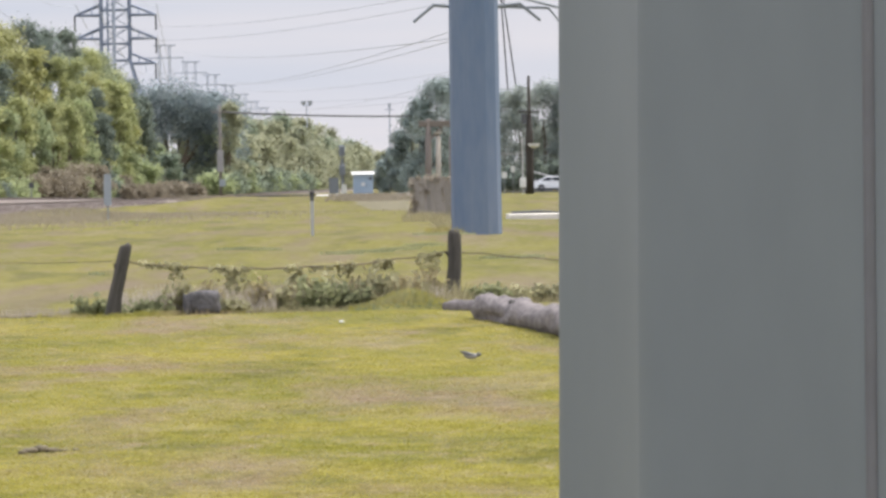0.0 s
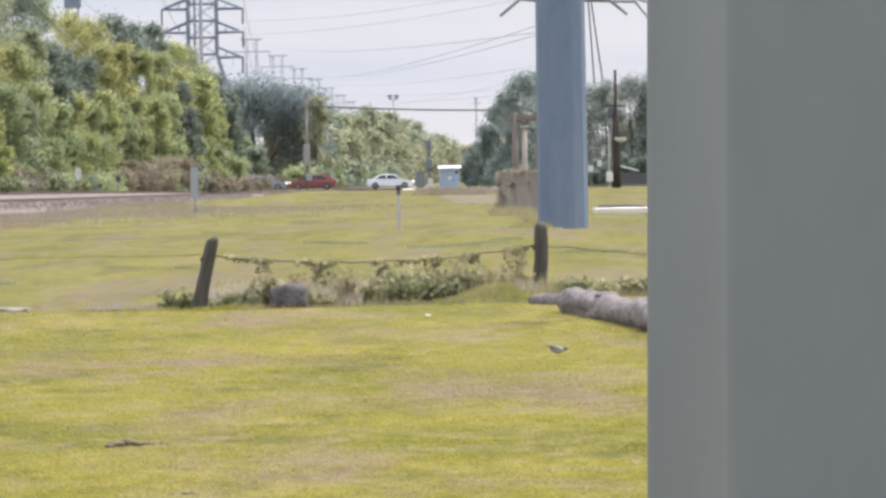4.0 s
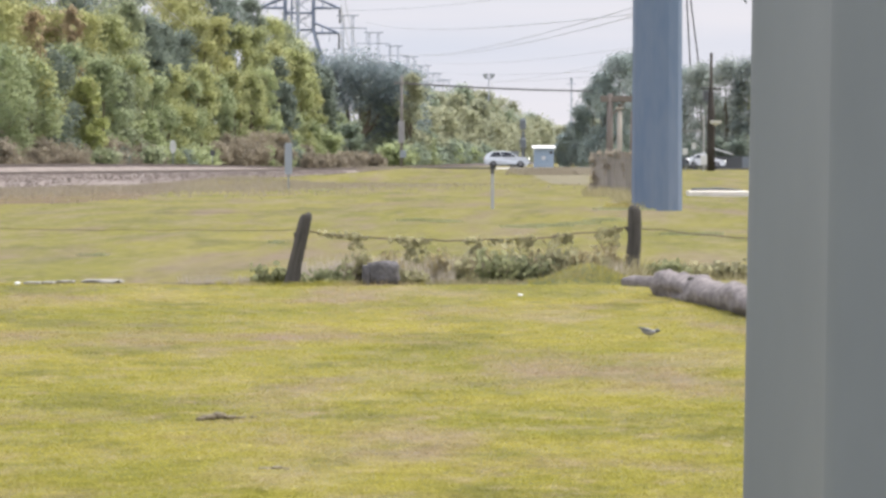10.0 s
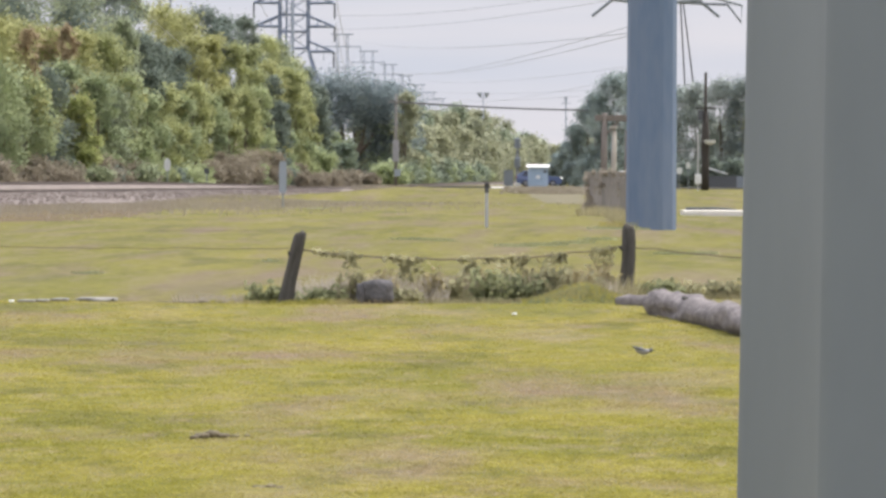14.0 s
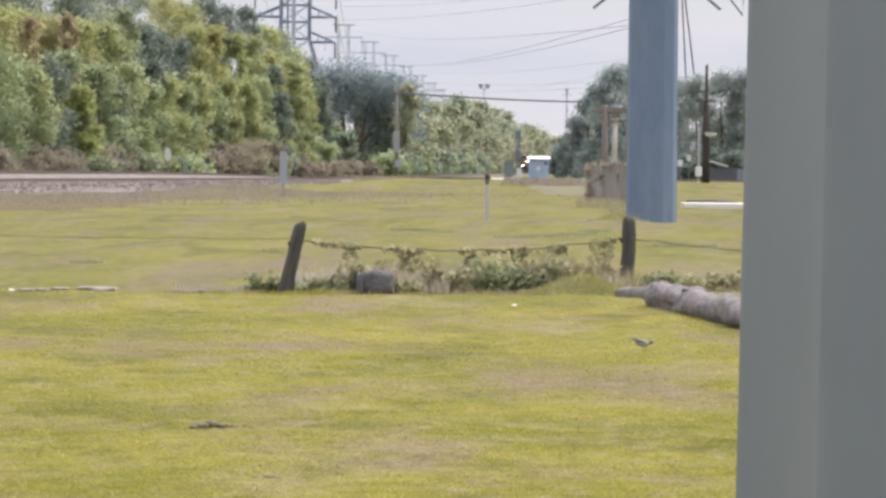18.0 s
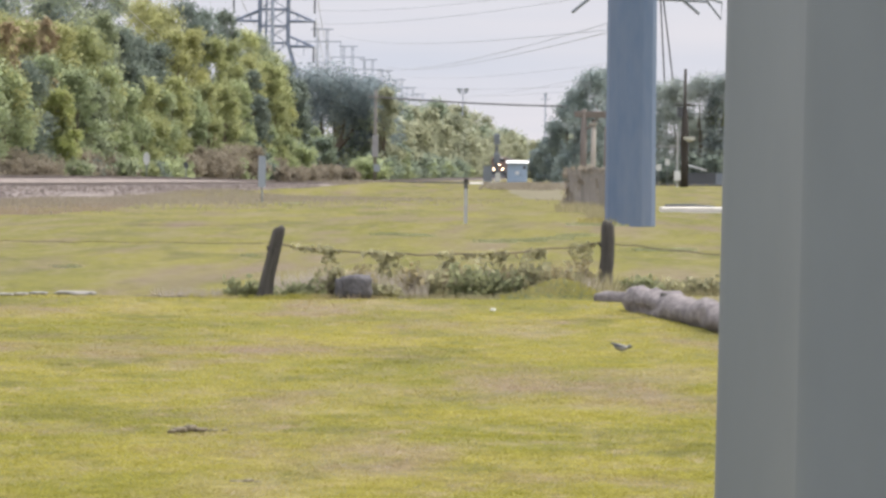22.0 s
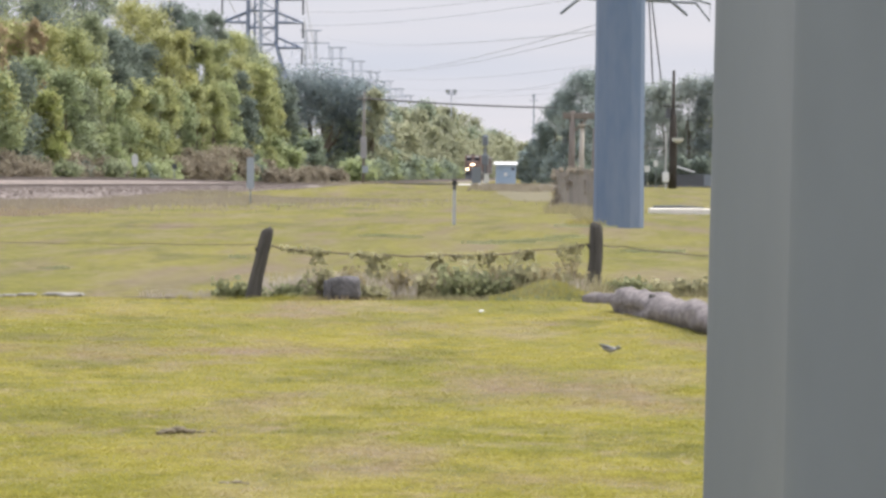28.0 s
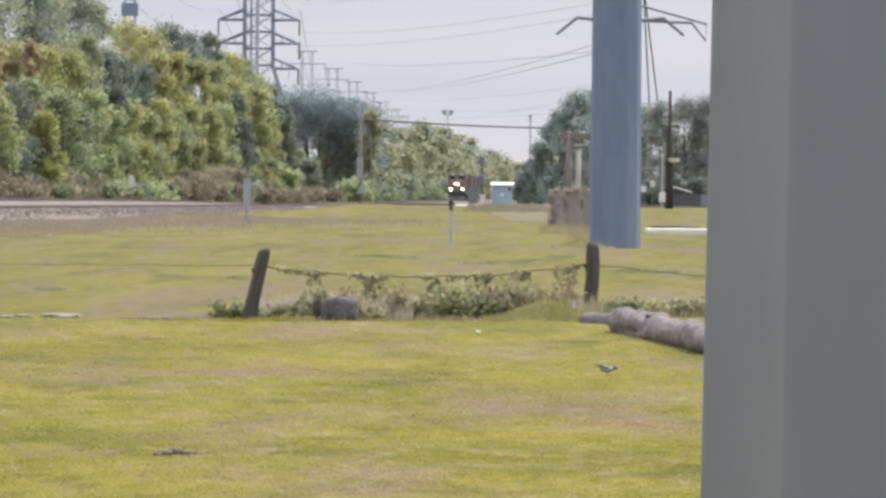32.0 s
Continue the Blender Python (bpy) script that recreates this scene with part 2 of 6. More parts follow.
CREOSOTE = surface("creosoted_wood", (0.025, 0.022, 0.02), (0.07, 0.06, 0.05), 5.0, 0.9, 0.4, 5.0, stretch=(3, 3, 0.3))
BROWNWOOD = surface("brown_wood", (0.12, 0.103, 0.092), (0.21, 0.18, 0.158), 5.0, 0.9, 0.4, 5.0, stretch=(3, 3, 0.3))
GALV = surface("galvanised_steel", (0.171, 0.190, 0.203), (0.209, 0.231, 0.244), 0.9, 0.55, 0.04, 9.0, 0.35, (1, 1, 0.45), depth=0.004)
BEADSTEEL = surface("darker_bead_steel", (0.13, 0.13, 0.14), (0.17, 0.17, 0.18), 3.0, 0.6, 0.1, 6.0, 0.2)
# bluer base colour for the further poles
BLUESTEEL = surface("blue_grey_steel", (0.112, 0.16, 0.24), (0.178, 0.217, 0.28), 0.7, 0.65, 0.04, 7.0, 0.1, (1, 1, 0.25), depth=0.004)
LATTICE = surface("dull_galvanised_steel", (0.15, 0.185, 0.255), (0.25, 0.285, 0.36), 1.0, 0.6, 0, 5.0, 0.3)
# far steel paled and blued in its colour to stand in for haze
FARSTEEL = surface("pale_hazed_steel", (0.30, 0.335, 0.40), (0.42, 0.455, 0.52), 1.0, 0.7, 0, 5.0)
WIRE = plain("aluminium_conductor", (0.42, 0.44, 0.48), 0.5, 0.4)
CABLE = plain("black_cable", (0.05, 0.05, 0.055), 0.7)
RUSTWIRE = plain("rusty_wire", (0.10, 0.075, 0.05), 0.8, 0.3)
CONCRETE = surface("concrete", (0.42, 0.40, 0.37), (0.62, 0.60, 0.56), 1.5, 0.9, 0.3, 8.0)
SLABWHITE = surface("sunlit_white_concrete", (0.55, 0.52, 0.46), (0.72, 0.68, 0.61), 1.0, 0.9, 0.2, 8.0)
PALECONCRETE = surface("bleached_concrete", (0.36, 0.345, 0.325), (0.50, 0.485, 0.46), 1.5, 0.9, 0.2, 8.0)
DULLSTONE = surface("dull_concrete", (0.16, 0.15, 0.128), (0.30, 0.285, 0.25), 4.0, 0.95, 0.6, 5.0)
ASPHALT = surface("asphalt", (0.06, 0.06, 0.062), (0.12, 0.12, 0.12), 1.0, 0.9, 0.3, 12.0)
BALLAST = surface("ballast_stone", (0.13, 0.108, 0.096), (0.25, 0.21, 0.185), 1.6, 0.95, 0.5, 5.0, depth=0.06)
BALLASTSTONE = surface("loose_ballast", (0.115, 0.095, 0.085), (0.215, 0.18, 0.16), 1.0, 0.95, 0.0, 4.0, island=0.7)
RAIL = surface("worn_rail_steel", (0.085, 0.065, 0.055), (0.17, 0.135, 0.115), 2.0, 0.5, 0.05, 4.0, 0.3)
TIE = surface("rail_tie", (0.05, 0.042, 0.036), (0.12, 0.10, 0.085), 3.0, 0.95, 0.4, 5.0)
STONE = surface("grey_rubble", (0.055, 0.052, 0.056), (0.16, 0.15, 0.148), 5.0, 0.95, 0.8, 4.0, depth=0.03)
SOIL = surface("soil", (0.10, 0.085, 0.058), (0.24, 0.20, 0.13), 14.0, 1.0, 0.8, 4.0)
TRODDEN = surface("trodden_earth", (0.118, 0.106, 0.06), (0.158, 0.136, 0.08), 0.25, 0.95, 0.4, 6.0, stretch=(2.0, 0.25, 1))
POSTGREY = plain("weathered_white", (0.40, 0.40, 0.38), 0.6)
WHITE = plain("white_paint", (0.78, 0.78, 0.76), 0.5)
OFFWHITE = plain("dull_white", (0.6, 0.6, 0.58), 0.6)
BLACK = plain("black_paint", (0.02, 0.02, 0.022), 0.5)
DARK = plain("dark_grey_paint", (0.07, 0.073, 0.08), 0.5)
# black lifted to grey-blue: haze over the far signal, put into the paint
HEADGREY = plain("hazed_black_paint", (0.17, 0.19, 0.215), 0.6)
RUBBER = plain("tyre_rubber", (0.02, 0.02, 0.02), 0.85)
CHROME = plain("wheel_metal", (0.22, 0.22, 0.23), 0.35, 0.7)
GLASS = plain("tinted_glass", (0.03, 0.035, 0.045), 0.1, 0.0, 0.3)
CABINET = surface("blue_grey_enamel", (0.26, 0.34, 0.44), (0.36, 0.44, 0.54), 0.8, 0.45, 0.05, 6.0)
SIGNBLUE = plain("faded_sign_face", (0.27, 0.30, 0.33), 0.5)
REDLENS = plain("red_lens", (0.35, 0.03, 0.03), 0.2)
YELLOW = plain("safety_yellow", (0.65, 0.42, 0.05), 0.5)
LOCORED = plain("locomotive_brown", (0.17, 0.115, 0.10), 0.5)
LOCOGREY = plain("locomotive_grey", (0.28, 0.27, 0.27), 0.5)
LAMPGLOW = glowing("lit_headlamp", (1.0, 0.74, 0.46), 9.0)
CARLAMP = glowing("lit_car_lamp", (1.0, 0.95, 0.85), 1.6)


# ------------------------------------------------------------------ mesh helpers
def finish(name, bm, material, parent=None, label="", smooth=False, bevel=0.0):
    if bevel:
        bmesh.ops.bevel(bm, geom=[e for e in bm.edges], offset=bevel, segments=1, affect="EDGES", clamp_overlap=True)
    bmesh.ops.recalc_face_normals(bm, faces=bm.faces)
    me = bpy.data.meshes.new(name)
    bm.to_mesh(me)
    bm.free()
    me.materials.append(material)
    if smooth:
        for p in me.polygons:
            p.use_smooth = True
    ob = new(name, me)
    if parent:
        ob.parent = parent
    if label:
        ob["label"] = label
    return ob


part = finish


def thing(name, m, label, category, group="", kind=""):
    ob = new(name)
    ob.empty_display_size = 0.2
    ob.matrix_basis = m
    return tagged(ob, label, category, group, kind)


def box(bm, x0, x1, y0, y1, z0, z1, m=None):
    vs = [bm.verts.new((x, y, z)) for z in (z0, z1) for x, y in ((x0, y0), (x1, y0), (x1, y1), (x0, y1))]
    if m is not None:
        for v in vs:
            v.co = m @ v.co
    for f in ((3, 2, 1, 0), (4, 5, 6, 7), (0, 1, 5, 4), (1, 2, 6, 5), (2, 3, 7, 6), (3, 0, 4, 7)):
        bm.faces.new([vs[i] for i in f])
    return vs


def boxed(*a, m=None):
    bm = bmesh.new()
    box(bm, *a, m=m)
    return bm


def tube(bm, pts, radii, sides=8, caps=True, wobble=0.0, rng=None, turn=0.0):
    """A tube along points with a radius at each."""
    pts = [Vector(p) for p in pts]
    if not hasattr(radii, "__len__"):
        radii = [radii] * len(pts)
    rings = []
    for i, p in enumerate(pts):
        d = (pts[min(i + 1, len(pts) - 1)] - pts[max(i - 1, 0)]).normalized()
        side = d.cross(Vector((0, 1, 0) if abs(d.y) < 0.9 else (1, 0, 0))).normalized()
        up = side.cross(d)
        ring = []
        for k in range(sides):
            a = 2 * math.pi * k / sides + turn
            r = radii[i] * (1 + (rng.uniform(-wobble, wobble) if rng else 0))
            ring.append(bm.verts.new(p + (side * math.cos(a) + up * math.sin(a)) * r))
        rings.append(ring)
    for a, b in zip(rings, rings[1:]):
        for k in range(sides):
            bm.faces.new((a[k], a[(k + 1) % sides], b[(k + 1) % sides], b[k]))
    if caps:
        bm.faces.new(rings[0][::-1])
        bm.faces.new(rings[-1])
    return rings


def tubed(pts, radii, sides=8, **k):
    bm = bmesh.new()
    tube(bm, pts, radii, sides, **k)
    return bm


def prism(profile, x0, x1):
    """A profile in y, z drawn out along x."""
    bm = bmesh.new()
    a = [bm.verts.new((x0, y, z)) for y, z in profile]
    b = [bm.verts.new((x1, y, z)) for y, z in profile]
    n = len(profile)
    for k in range(n):
        bm.faces.new((a[k], a[(k + 1) % n], b[(k + 1) % n], b[k]))
    bm.faces.new(a[::-1])
    bm.faces.new(b)
    return bm


def quads_mesh(name, centres, across, along, material, parent=None, label="", bend=None):
    """Many small separate four-sided leaves: centre, half width and half length vectors for each."""
    n = len(centres)
    co = np.empty((n, 4, 3))
    co[:, 0], co[:, 1] = centres - along, centres + across * 0.9
    co[:, 2], co[:, 3] = centres + along, centres - across * 0.9
    me = bpy.data.meshes.new(name)
    me.vertices.add(n * 4)
    me.vertices.foreach_set("co", co.ravel())
    me.loops.add(n * 4)
    me.loops.foreach_set("vertex_index", np.arange(n * 4))
    me.polygons.add(n)
    me.polygons.foreach_set("loop_start", np.arange(n) * 4)
    me.polygons.foreach_set("loop_total", np.full(n, 4))
    me.update(calc_edges=True)
    me.materials.append(material)
    ob = new(name, me)
    if parent:
        ob.parent = parent
    if label:
        ob["label"] = label
    return ob


def random_dirs(rs, n):
    v = rs.normal(size=(n, 3))
    return v / np.linalg.norm(v, axis=1)[:, None]


# ------------------------------------------------------------------ the lie of the land
def smooth(a, b, v):
    t = min(1.0, max(0.0, (v - a) / (b - a)))
    return t * t * (3 - 2 * t)


TRACK = ((-20, -95), (60, -78), (150, -54), (220, -40.5), (286, -31), (400, -21.5), (512, -16.5), (650, -13), (830, -10), (1000, -8.2),
         (1217, -5.8), (1630, -0.9), (1900, 3.5), (2600, 17))


def track_x(y):
    """Sideways place of the near track's middle, y metres ahead."""
    k = 1
    while k < len(TRACK) - 3 and y > TRACK[k + 1][0]:
        k += 1
    (y0, a), (y1, b), (y2, c), (y3, d) = TRACK[k - 1:k + 3]
    m1, m2, t = (c - a) / (y2 - y0), (d - b) / (y3 - y1), (y - y1) / (y2 - y1)
    h = y2 - y1
    return (2 * t**3 - 3 * t**2 + 1) * b + (t**3 - 2 * t**2 + t) * h * m1 + (-2 * t**3 + 3 * t**2) * c + (t**3 - t**2) * h * m2


def track_z(y):
    return 0.86 + 0.12 * smooth(600, 900, y)


def land(x, y):
    """Height of the ground."""
    z = 0.72 * smooth(325, 500, y)
    z += 0.45 * smooth(1.5, 6, track_x(y) - x) * (1 - smooth(300, 480, y))
    z += 0.05 * math.exp(-((y - 62.5) / 1.6) ** 2) - 0.10 * math.exp(-((y - 67.5 + 0.12 * x) / 1.6) ** 2) * (1 if x < -3.2 else 0.35)
    z += 0.24 * math.exp(-((x - 0.40) / 0.5) ** 2 - ((y - 66.6) / 0.8) ** 2)
    z += 0.16 * math.exp(-((y - 150 + 2.2 * x) / 9) ** 2) * smooth(-9, 0, x)
    z += 0.40 * math.exp(-((x - track_x(y) - 6.5) / 2.4) ** 2) * smooth(298, 325, y) * (1 - smooth(430, 500, y))
    z += 0.085 * noise.noise(Vector((x * 0.3, y * 0.05, 9))) * smooth(78, 95, y) * (1 - smooth(180, 260, y))
    if y < 450:
        z += 0.05 * noise.noise(Vector((x * 0.25, y * 0.09, 0))) * smooth(20, 60, y) + 0.012 * noise.noise(Vector((x * 1.3, y * 0.7, 3)))
    return z


# ------------------------------------------------------------------ ground, track, road
def build_ground():
    xs = [-1500, -600, -250, -120, -70, -50] + [-40 + 2 * i for i in range(15)] + [-10 + 0.3 * i for i in range(69)] + [12 + 2 * i for i in range(10)] + [40, 70, 120, 250, 600, 1500]
    ys = [-60, -20, 0, 10, 18] + [22 + i for i in range(38)] + [60 + 0.4 * i for i in range(40)] + [76 + 2 * i for i in range(62)] + [200 + 6 * i for i in range(50)] + [500, 520, 560, 640, 800, 1100, 1600, 2400, 4500]
    bm = bmesh.new()
    grid = [[bm.verts.new((x, y, land(x, y))) for x in xs] for y in ys]
    for a, b in zip(grid, grid[1:]):
        for k in range(len(xs) - 1):
            bm.faces.new((a[k], a[k + 1], b[k + 1], b[k]))
    for f in bm.faces:
        f.material_index = 1 if f.calc_center_median().y > 64.2 else 0
    ob = finish("ground", bm, GRASS, smooth=True)
    ob.data.materials.append(MEADOW)
    return tagged(ob, "wide mown lawn of yellowing green grass", "ground", kind="structure")


def strip(name, ys, sections, material, label, category):
    """A ribbon along the track: for each y a list of (offset, height)."""
    bm = bmesh.new()
    rows = []
    for y in ys:
        rows.append([bm.verts.new((x, y, z)) for x, z in sections(y)])
    for a, b in zip(rows, rows[1:]):
        for k in range(len(a) - 1):
            bm.faces.new((a[k], a[k + 1], b[k + 1], b[k]))
    return tagged(finish(name, bm, material, smooth=False), label, category, kind="structure")


def far_rise(y):
    return 0.42 * (1 - smooth(330, 500, y))


def build_track():
    ys = list(range(100, 600, 6)) + list(range(600, 1000, 20)) + list(range(1000, 2600, 50))
    rs = random.Random(4)

    def near(y):
        x, z, j = track_x(y), track_z(y) - 0.17, rs.uniform(-0.3, 0.3)
        return [(x - 2.6, z - 0.5), (x - 1.7, z), (x + 1.7, z), (x + 2.7 + j * 0.3, z - 0.34), (x + 4.3 + j, z - 0.58 + j * 0.25), (x + 5.2 + 2 * j, land(x + 5.2, y) - 0.03)]

    def far(y):
        x, z = track_x(y) - 4.6, track_z(y) - 0.17 + far_rise(y)
        return [(x - 2.8, z - 0.8), (x - 1.7, z), (x + 1.7, z), (x + 2.7, z - 0.62)]
    strip("ballast_1", ys, near, BALLAST, "grey-brown stone ballast bed under the near railway track", "ballast")
    strip("ballast_2", ys, far, BALLAST, "grey-brown stone ballast bed under the far railway track", "ballast")
    for off, rise, nm in ((0, lambda y: 0, "near"), (-4.6, far_rise, "far")):
        for side in (-0.7525, 0.7525):
            bm = bmesh.new()
            rows = []
            for y in ys:
                x, z = track_x(y) + off + side, track_z(y) + rise(y)
                rows.append([bm.verts.new(p) for p in ((x - 0.07, y, z - 0.17), (x - 0.035, y, z - 0.12), (x - 0.035, y, z), (x + 0.035, y, z), (x + 0.035, y, z - 0.12), (x + 0.07, y, z - 0.17))])
            for a, b in zip(rows, rows[1:]):
                for k in range(5):
                    bm.faces.new((a[k], a[k + 1], b[k + 1], b[k]))
            tagged(finish("rail", bm, RAIL), f"worn steel rail of the {nm} railway track", "rail", "rails of the two tracks", "structure")
        # wooden ties, standing a little proud of the ballast
        verts, faces = [], []
        y = 120.0
        while y < 500:
            x, z = track_x(y) + off, track_z(y) - 0.16 + rise(y)
            s = (track_x(y + 1) - track_x(y - 1)) / 2
            c = Vector((x, y, z))
            t = Vector((s, 1, 0)).normalized()
            w = Vector((t.y, -t.x, 0))
            b0 = len(verts)
            for zz in (-0.12, 0.035):
                for a, b in ((-1.3, -0.11), (1.3, -0.11), (1.3, 0.11), (-1.3, 0.11)):
                    verts.append(c + w * a + t * b + Vector((0, 0, zz)))
            faces += [tuple(b0 + i for i in f) for f in ((4, 5, 6, 7), (0, 1, 5, 4), (1, 2, 6, 5), (2, 3, 7, 6), (3, 0, 4, 7))]
            y += 0.56
        me = bpy.data.meshes.new("rail_ties")
        me.from_pydata(verts, [], faces)
        me.materials.append(TIE)
        tagged(new("rail_ties", me), f"dark wooden ties of the {nm} railway track", "rail ties", kind="stuff")


def build_stones():
    """Loose ballast stones down the near bed's slope."""
    rs = random.Random(15)
    verts, faces = [], []
    for k in range(9000):
        y = 225 + 200 * rs.random() ** 1.4
        off = 0.9 + abs(rs.gauss(0, 2.0))
        x = track_x(y) + off
        if off < 1.7:
            z = track_z(y) - 0.17
        else:
            z = track_z(y) - 0.17 - 0.6 * min(1.0, (off - 1.7) / 2.6)
        z = max(z, land(x, y) - 0.02)
        s = rs.uniform(0.025, 0.065) * (2.0 if rs.random() < 0.06 else 1.0)
        b0 = len(verts)
        for d in ((1, 0, 0), (0, 1, 0), (-1, 0, 0), (0, -1, 0), (0, 0, 0.8), (0, 0, -0.6)):
            verts.append((x + s * 1.4 * d[0] + rs.uniform(-s, s) * 0.4, y + s * d[1], z + s * d[2] + rs.uniform(-s, s) * 0.3))
        faces += [tuple(b0 + i for i in f) for f in ((0, 1, 4), (1, 2, 4), (2, 3, 4), (3, 0, 4), (1, 0, 5), (2, 1, 5), (3, 2, 5), (0, 3, 5))]
    me = bpy.data.meshes.new("ballast_stones")
    me.from_pydata(verts, [], faces)
    me.materials.append(BALLASTSTONE)
    tagged(new("ballast_stones", me), "loose grey and brown ballast stones beside the track", "gravel", kind="stuff")


build_stones()
ROAD_Z = 0.86


def build_road():
    bm = boxed(-320, 320, 503.5, 520.5, 0.3, ROAD_Z)
    tagged(finish("road", bm, ASPHALT), "grey asphalt road over the level crossing", "road", kind="structure")
    bm = prism([(497.5, 0.50), (503.5, ROAD_Z - 0.004), (503.5, 0.3), (497.5, 0.3)], -6.2, 4.4)
    tagged(finish("road_apron", bm, PALECONCRETE), "pale concrete apron beside the road", "pavement", kind="structure")
    bm = boxed(-320, 320, 511.9, 512.1, ROAD_Z - 0.01, ROAD_Z + 0.004)
    tagged(finish("road_line", bm, YELLOW), "worn yellow line down the middle of the road", "road marking", kind="structure")


def bare_earth():
    """Trodden bare ground on the rise below the road."""
    bm = bmesh.new()
    rows = []
    for j in range(26):
        y = 336 + 6.05 * j
        q = j / 25
        x0 = -0.6 - 3.4 * q + 0.7 * noise.noise(Vector((0, y * 0.07, 2)))
        x1 = 2.2 + 1.2 * q + 0.5 * noise.noise(Vector((5, y * 0.07, 2)))
        rows.append([bm.verts.new((x, y, land(x, y) + (0.012 if 0 < i < 9 else -0.02))) for i in range(10) for x in [x0 + (x1 - x0) * i / 9]])
    for a, b in zip(rows, rows[1:]):
        for k in range(9):
            bm.faces.new((a[k], a[k + 1], b[k + 1], b[k]))
    tagged(finish("bare_earth", bm, TRODDEN, smooth=True), "trodden tan bare earth on the rise below the road", "ground", kind="structure")


def rough_verge():
    """Rough dry grass between the ballast and the mown meadow."""
    bm = bmesh.new()
    rows = []
    for j in range(40):
        y = 140 + 4.9 * j
        x0 = track_x(y) + 4.4
        x1 = max(x0 + 1.5, float(np.interp(y, (140, 165, 190, 210, 250, 300, 340), (-19.5, -17.6, -15.2, -15.6, -18.0, -22.4, -24.0))) + 1.2 * noise.noise(Vector((3, y * 0.06, 1))))
        rows.append([bm.verts.new((x, y, land(x, y) + (0.012 if i < 9 else -0.03))) for i in range(10) for x in [x0 + (x1 - x0) * i / 9]])
    for a, b in zip(rows, rows[1:]):
        for k in range(9):
            bm.faces.new((a[k], a[k + 1], b[k + 1], b[k]))
    tagged(finish("rough_verge", bm, VERGE, smooth=True), "rough brownish dry grass below the ballast bed", "ground", kind="structure")


bare_earth()
rough_verge()
build_ground()
build_track()
build_road()


# ------------------------------------------------------------------ trees and brush
def crown_mesh(name, rs, lobes, count, size, material, parent, label="", clump=0.6):
    """Leaves in small clumps over uneven lobes: leaves face outwards and upwards, as they do on a living tree."""
    L = np.array(lobes)
    weights = L[:, 3] * L[:, 4]
    k = max(12, count // 20)
    at = rs.choice(len(L), size=k, p=weights / weights.sum())
    d = random_dirs(rs, k)
    d[:, 2] = np.where(rs.uniform(0, 1, k) < 0.6, np.abs(d[:, 2]), d[:, 2])
    reach = np.where(rs.uniform(0, 1, k) < 0.2, rs.uniform(0.3, 0.8, k), rs.uniform(0.8, 1.12, k))
    spot = L[at, :3] + d * np.stack([L[at, 3], L[at, 3], L[at, 4]], 1) * reach[:, None]
    wide = clump * L[at, 3] * rs.uniform(0.6, 1.4, k)
    pick = rs.randint(0, k, count)
    c = spot[pick] + rs.normal(0, 0.62, (count, 3)) * wide[pick][:, None]
    nrm = d[pick] * 0.45 + random_dirs(rs, count) * 0.9 + np.array((0, 0, 0.45))
    nrm /= np.linalg.norm(nrm, axis=1)[:, None] + 1e-9
    a = np.cross(nrm, random_dirs(rs, count))
    a /= np.linalg.norm(a, axis=1)[:, None] + 1e-9
    b = np.cross(nrm, a)
    s = size * rs.uniform(0.5, 1.4, count)[:, None]
    return quads_mesh(name, c, a * s * 0.75, b * s, material, parent, label)


def lobes_of(rs, height, radius, base, n, broad=False):
    """Lobes over an egg-shaped crown, widest low down, or over a spreading one."""
    out = []
    for k in range(n):
        t = (k + rs.uniform(0, 1)) / n
        swell = (0.55 + 0.55 * t) * math.sqrt(max(0.0, 1 - t ** 3.2)) if broad else math.sqrt(max(0.0, 1 - t ** 1.9)) * (0.78 + 0.5 * t)
        r = radius * rs.uniform(0.24, 0.42)
        a = rs.uniform(0, 2 * math.pi)
        reach = max(0.0, radius * swell - r * 0.6) * rs.uniform(0.55, 1.08)
        z = min(base + (height - base) * t, height - r * 0.8)
        out.append((math.cos(a) * reach, math.sin(a) * reach, z, r, r * rs.uniform(0.62, 0.9)))
    out.append((0, 0, height - radius * 0.3, radius * 0.34, radius * 0.28))
    return out


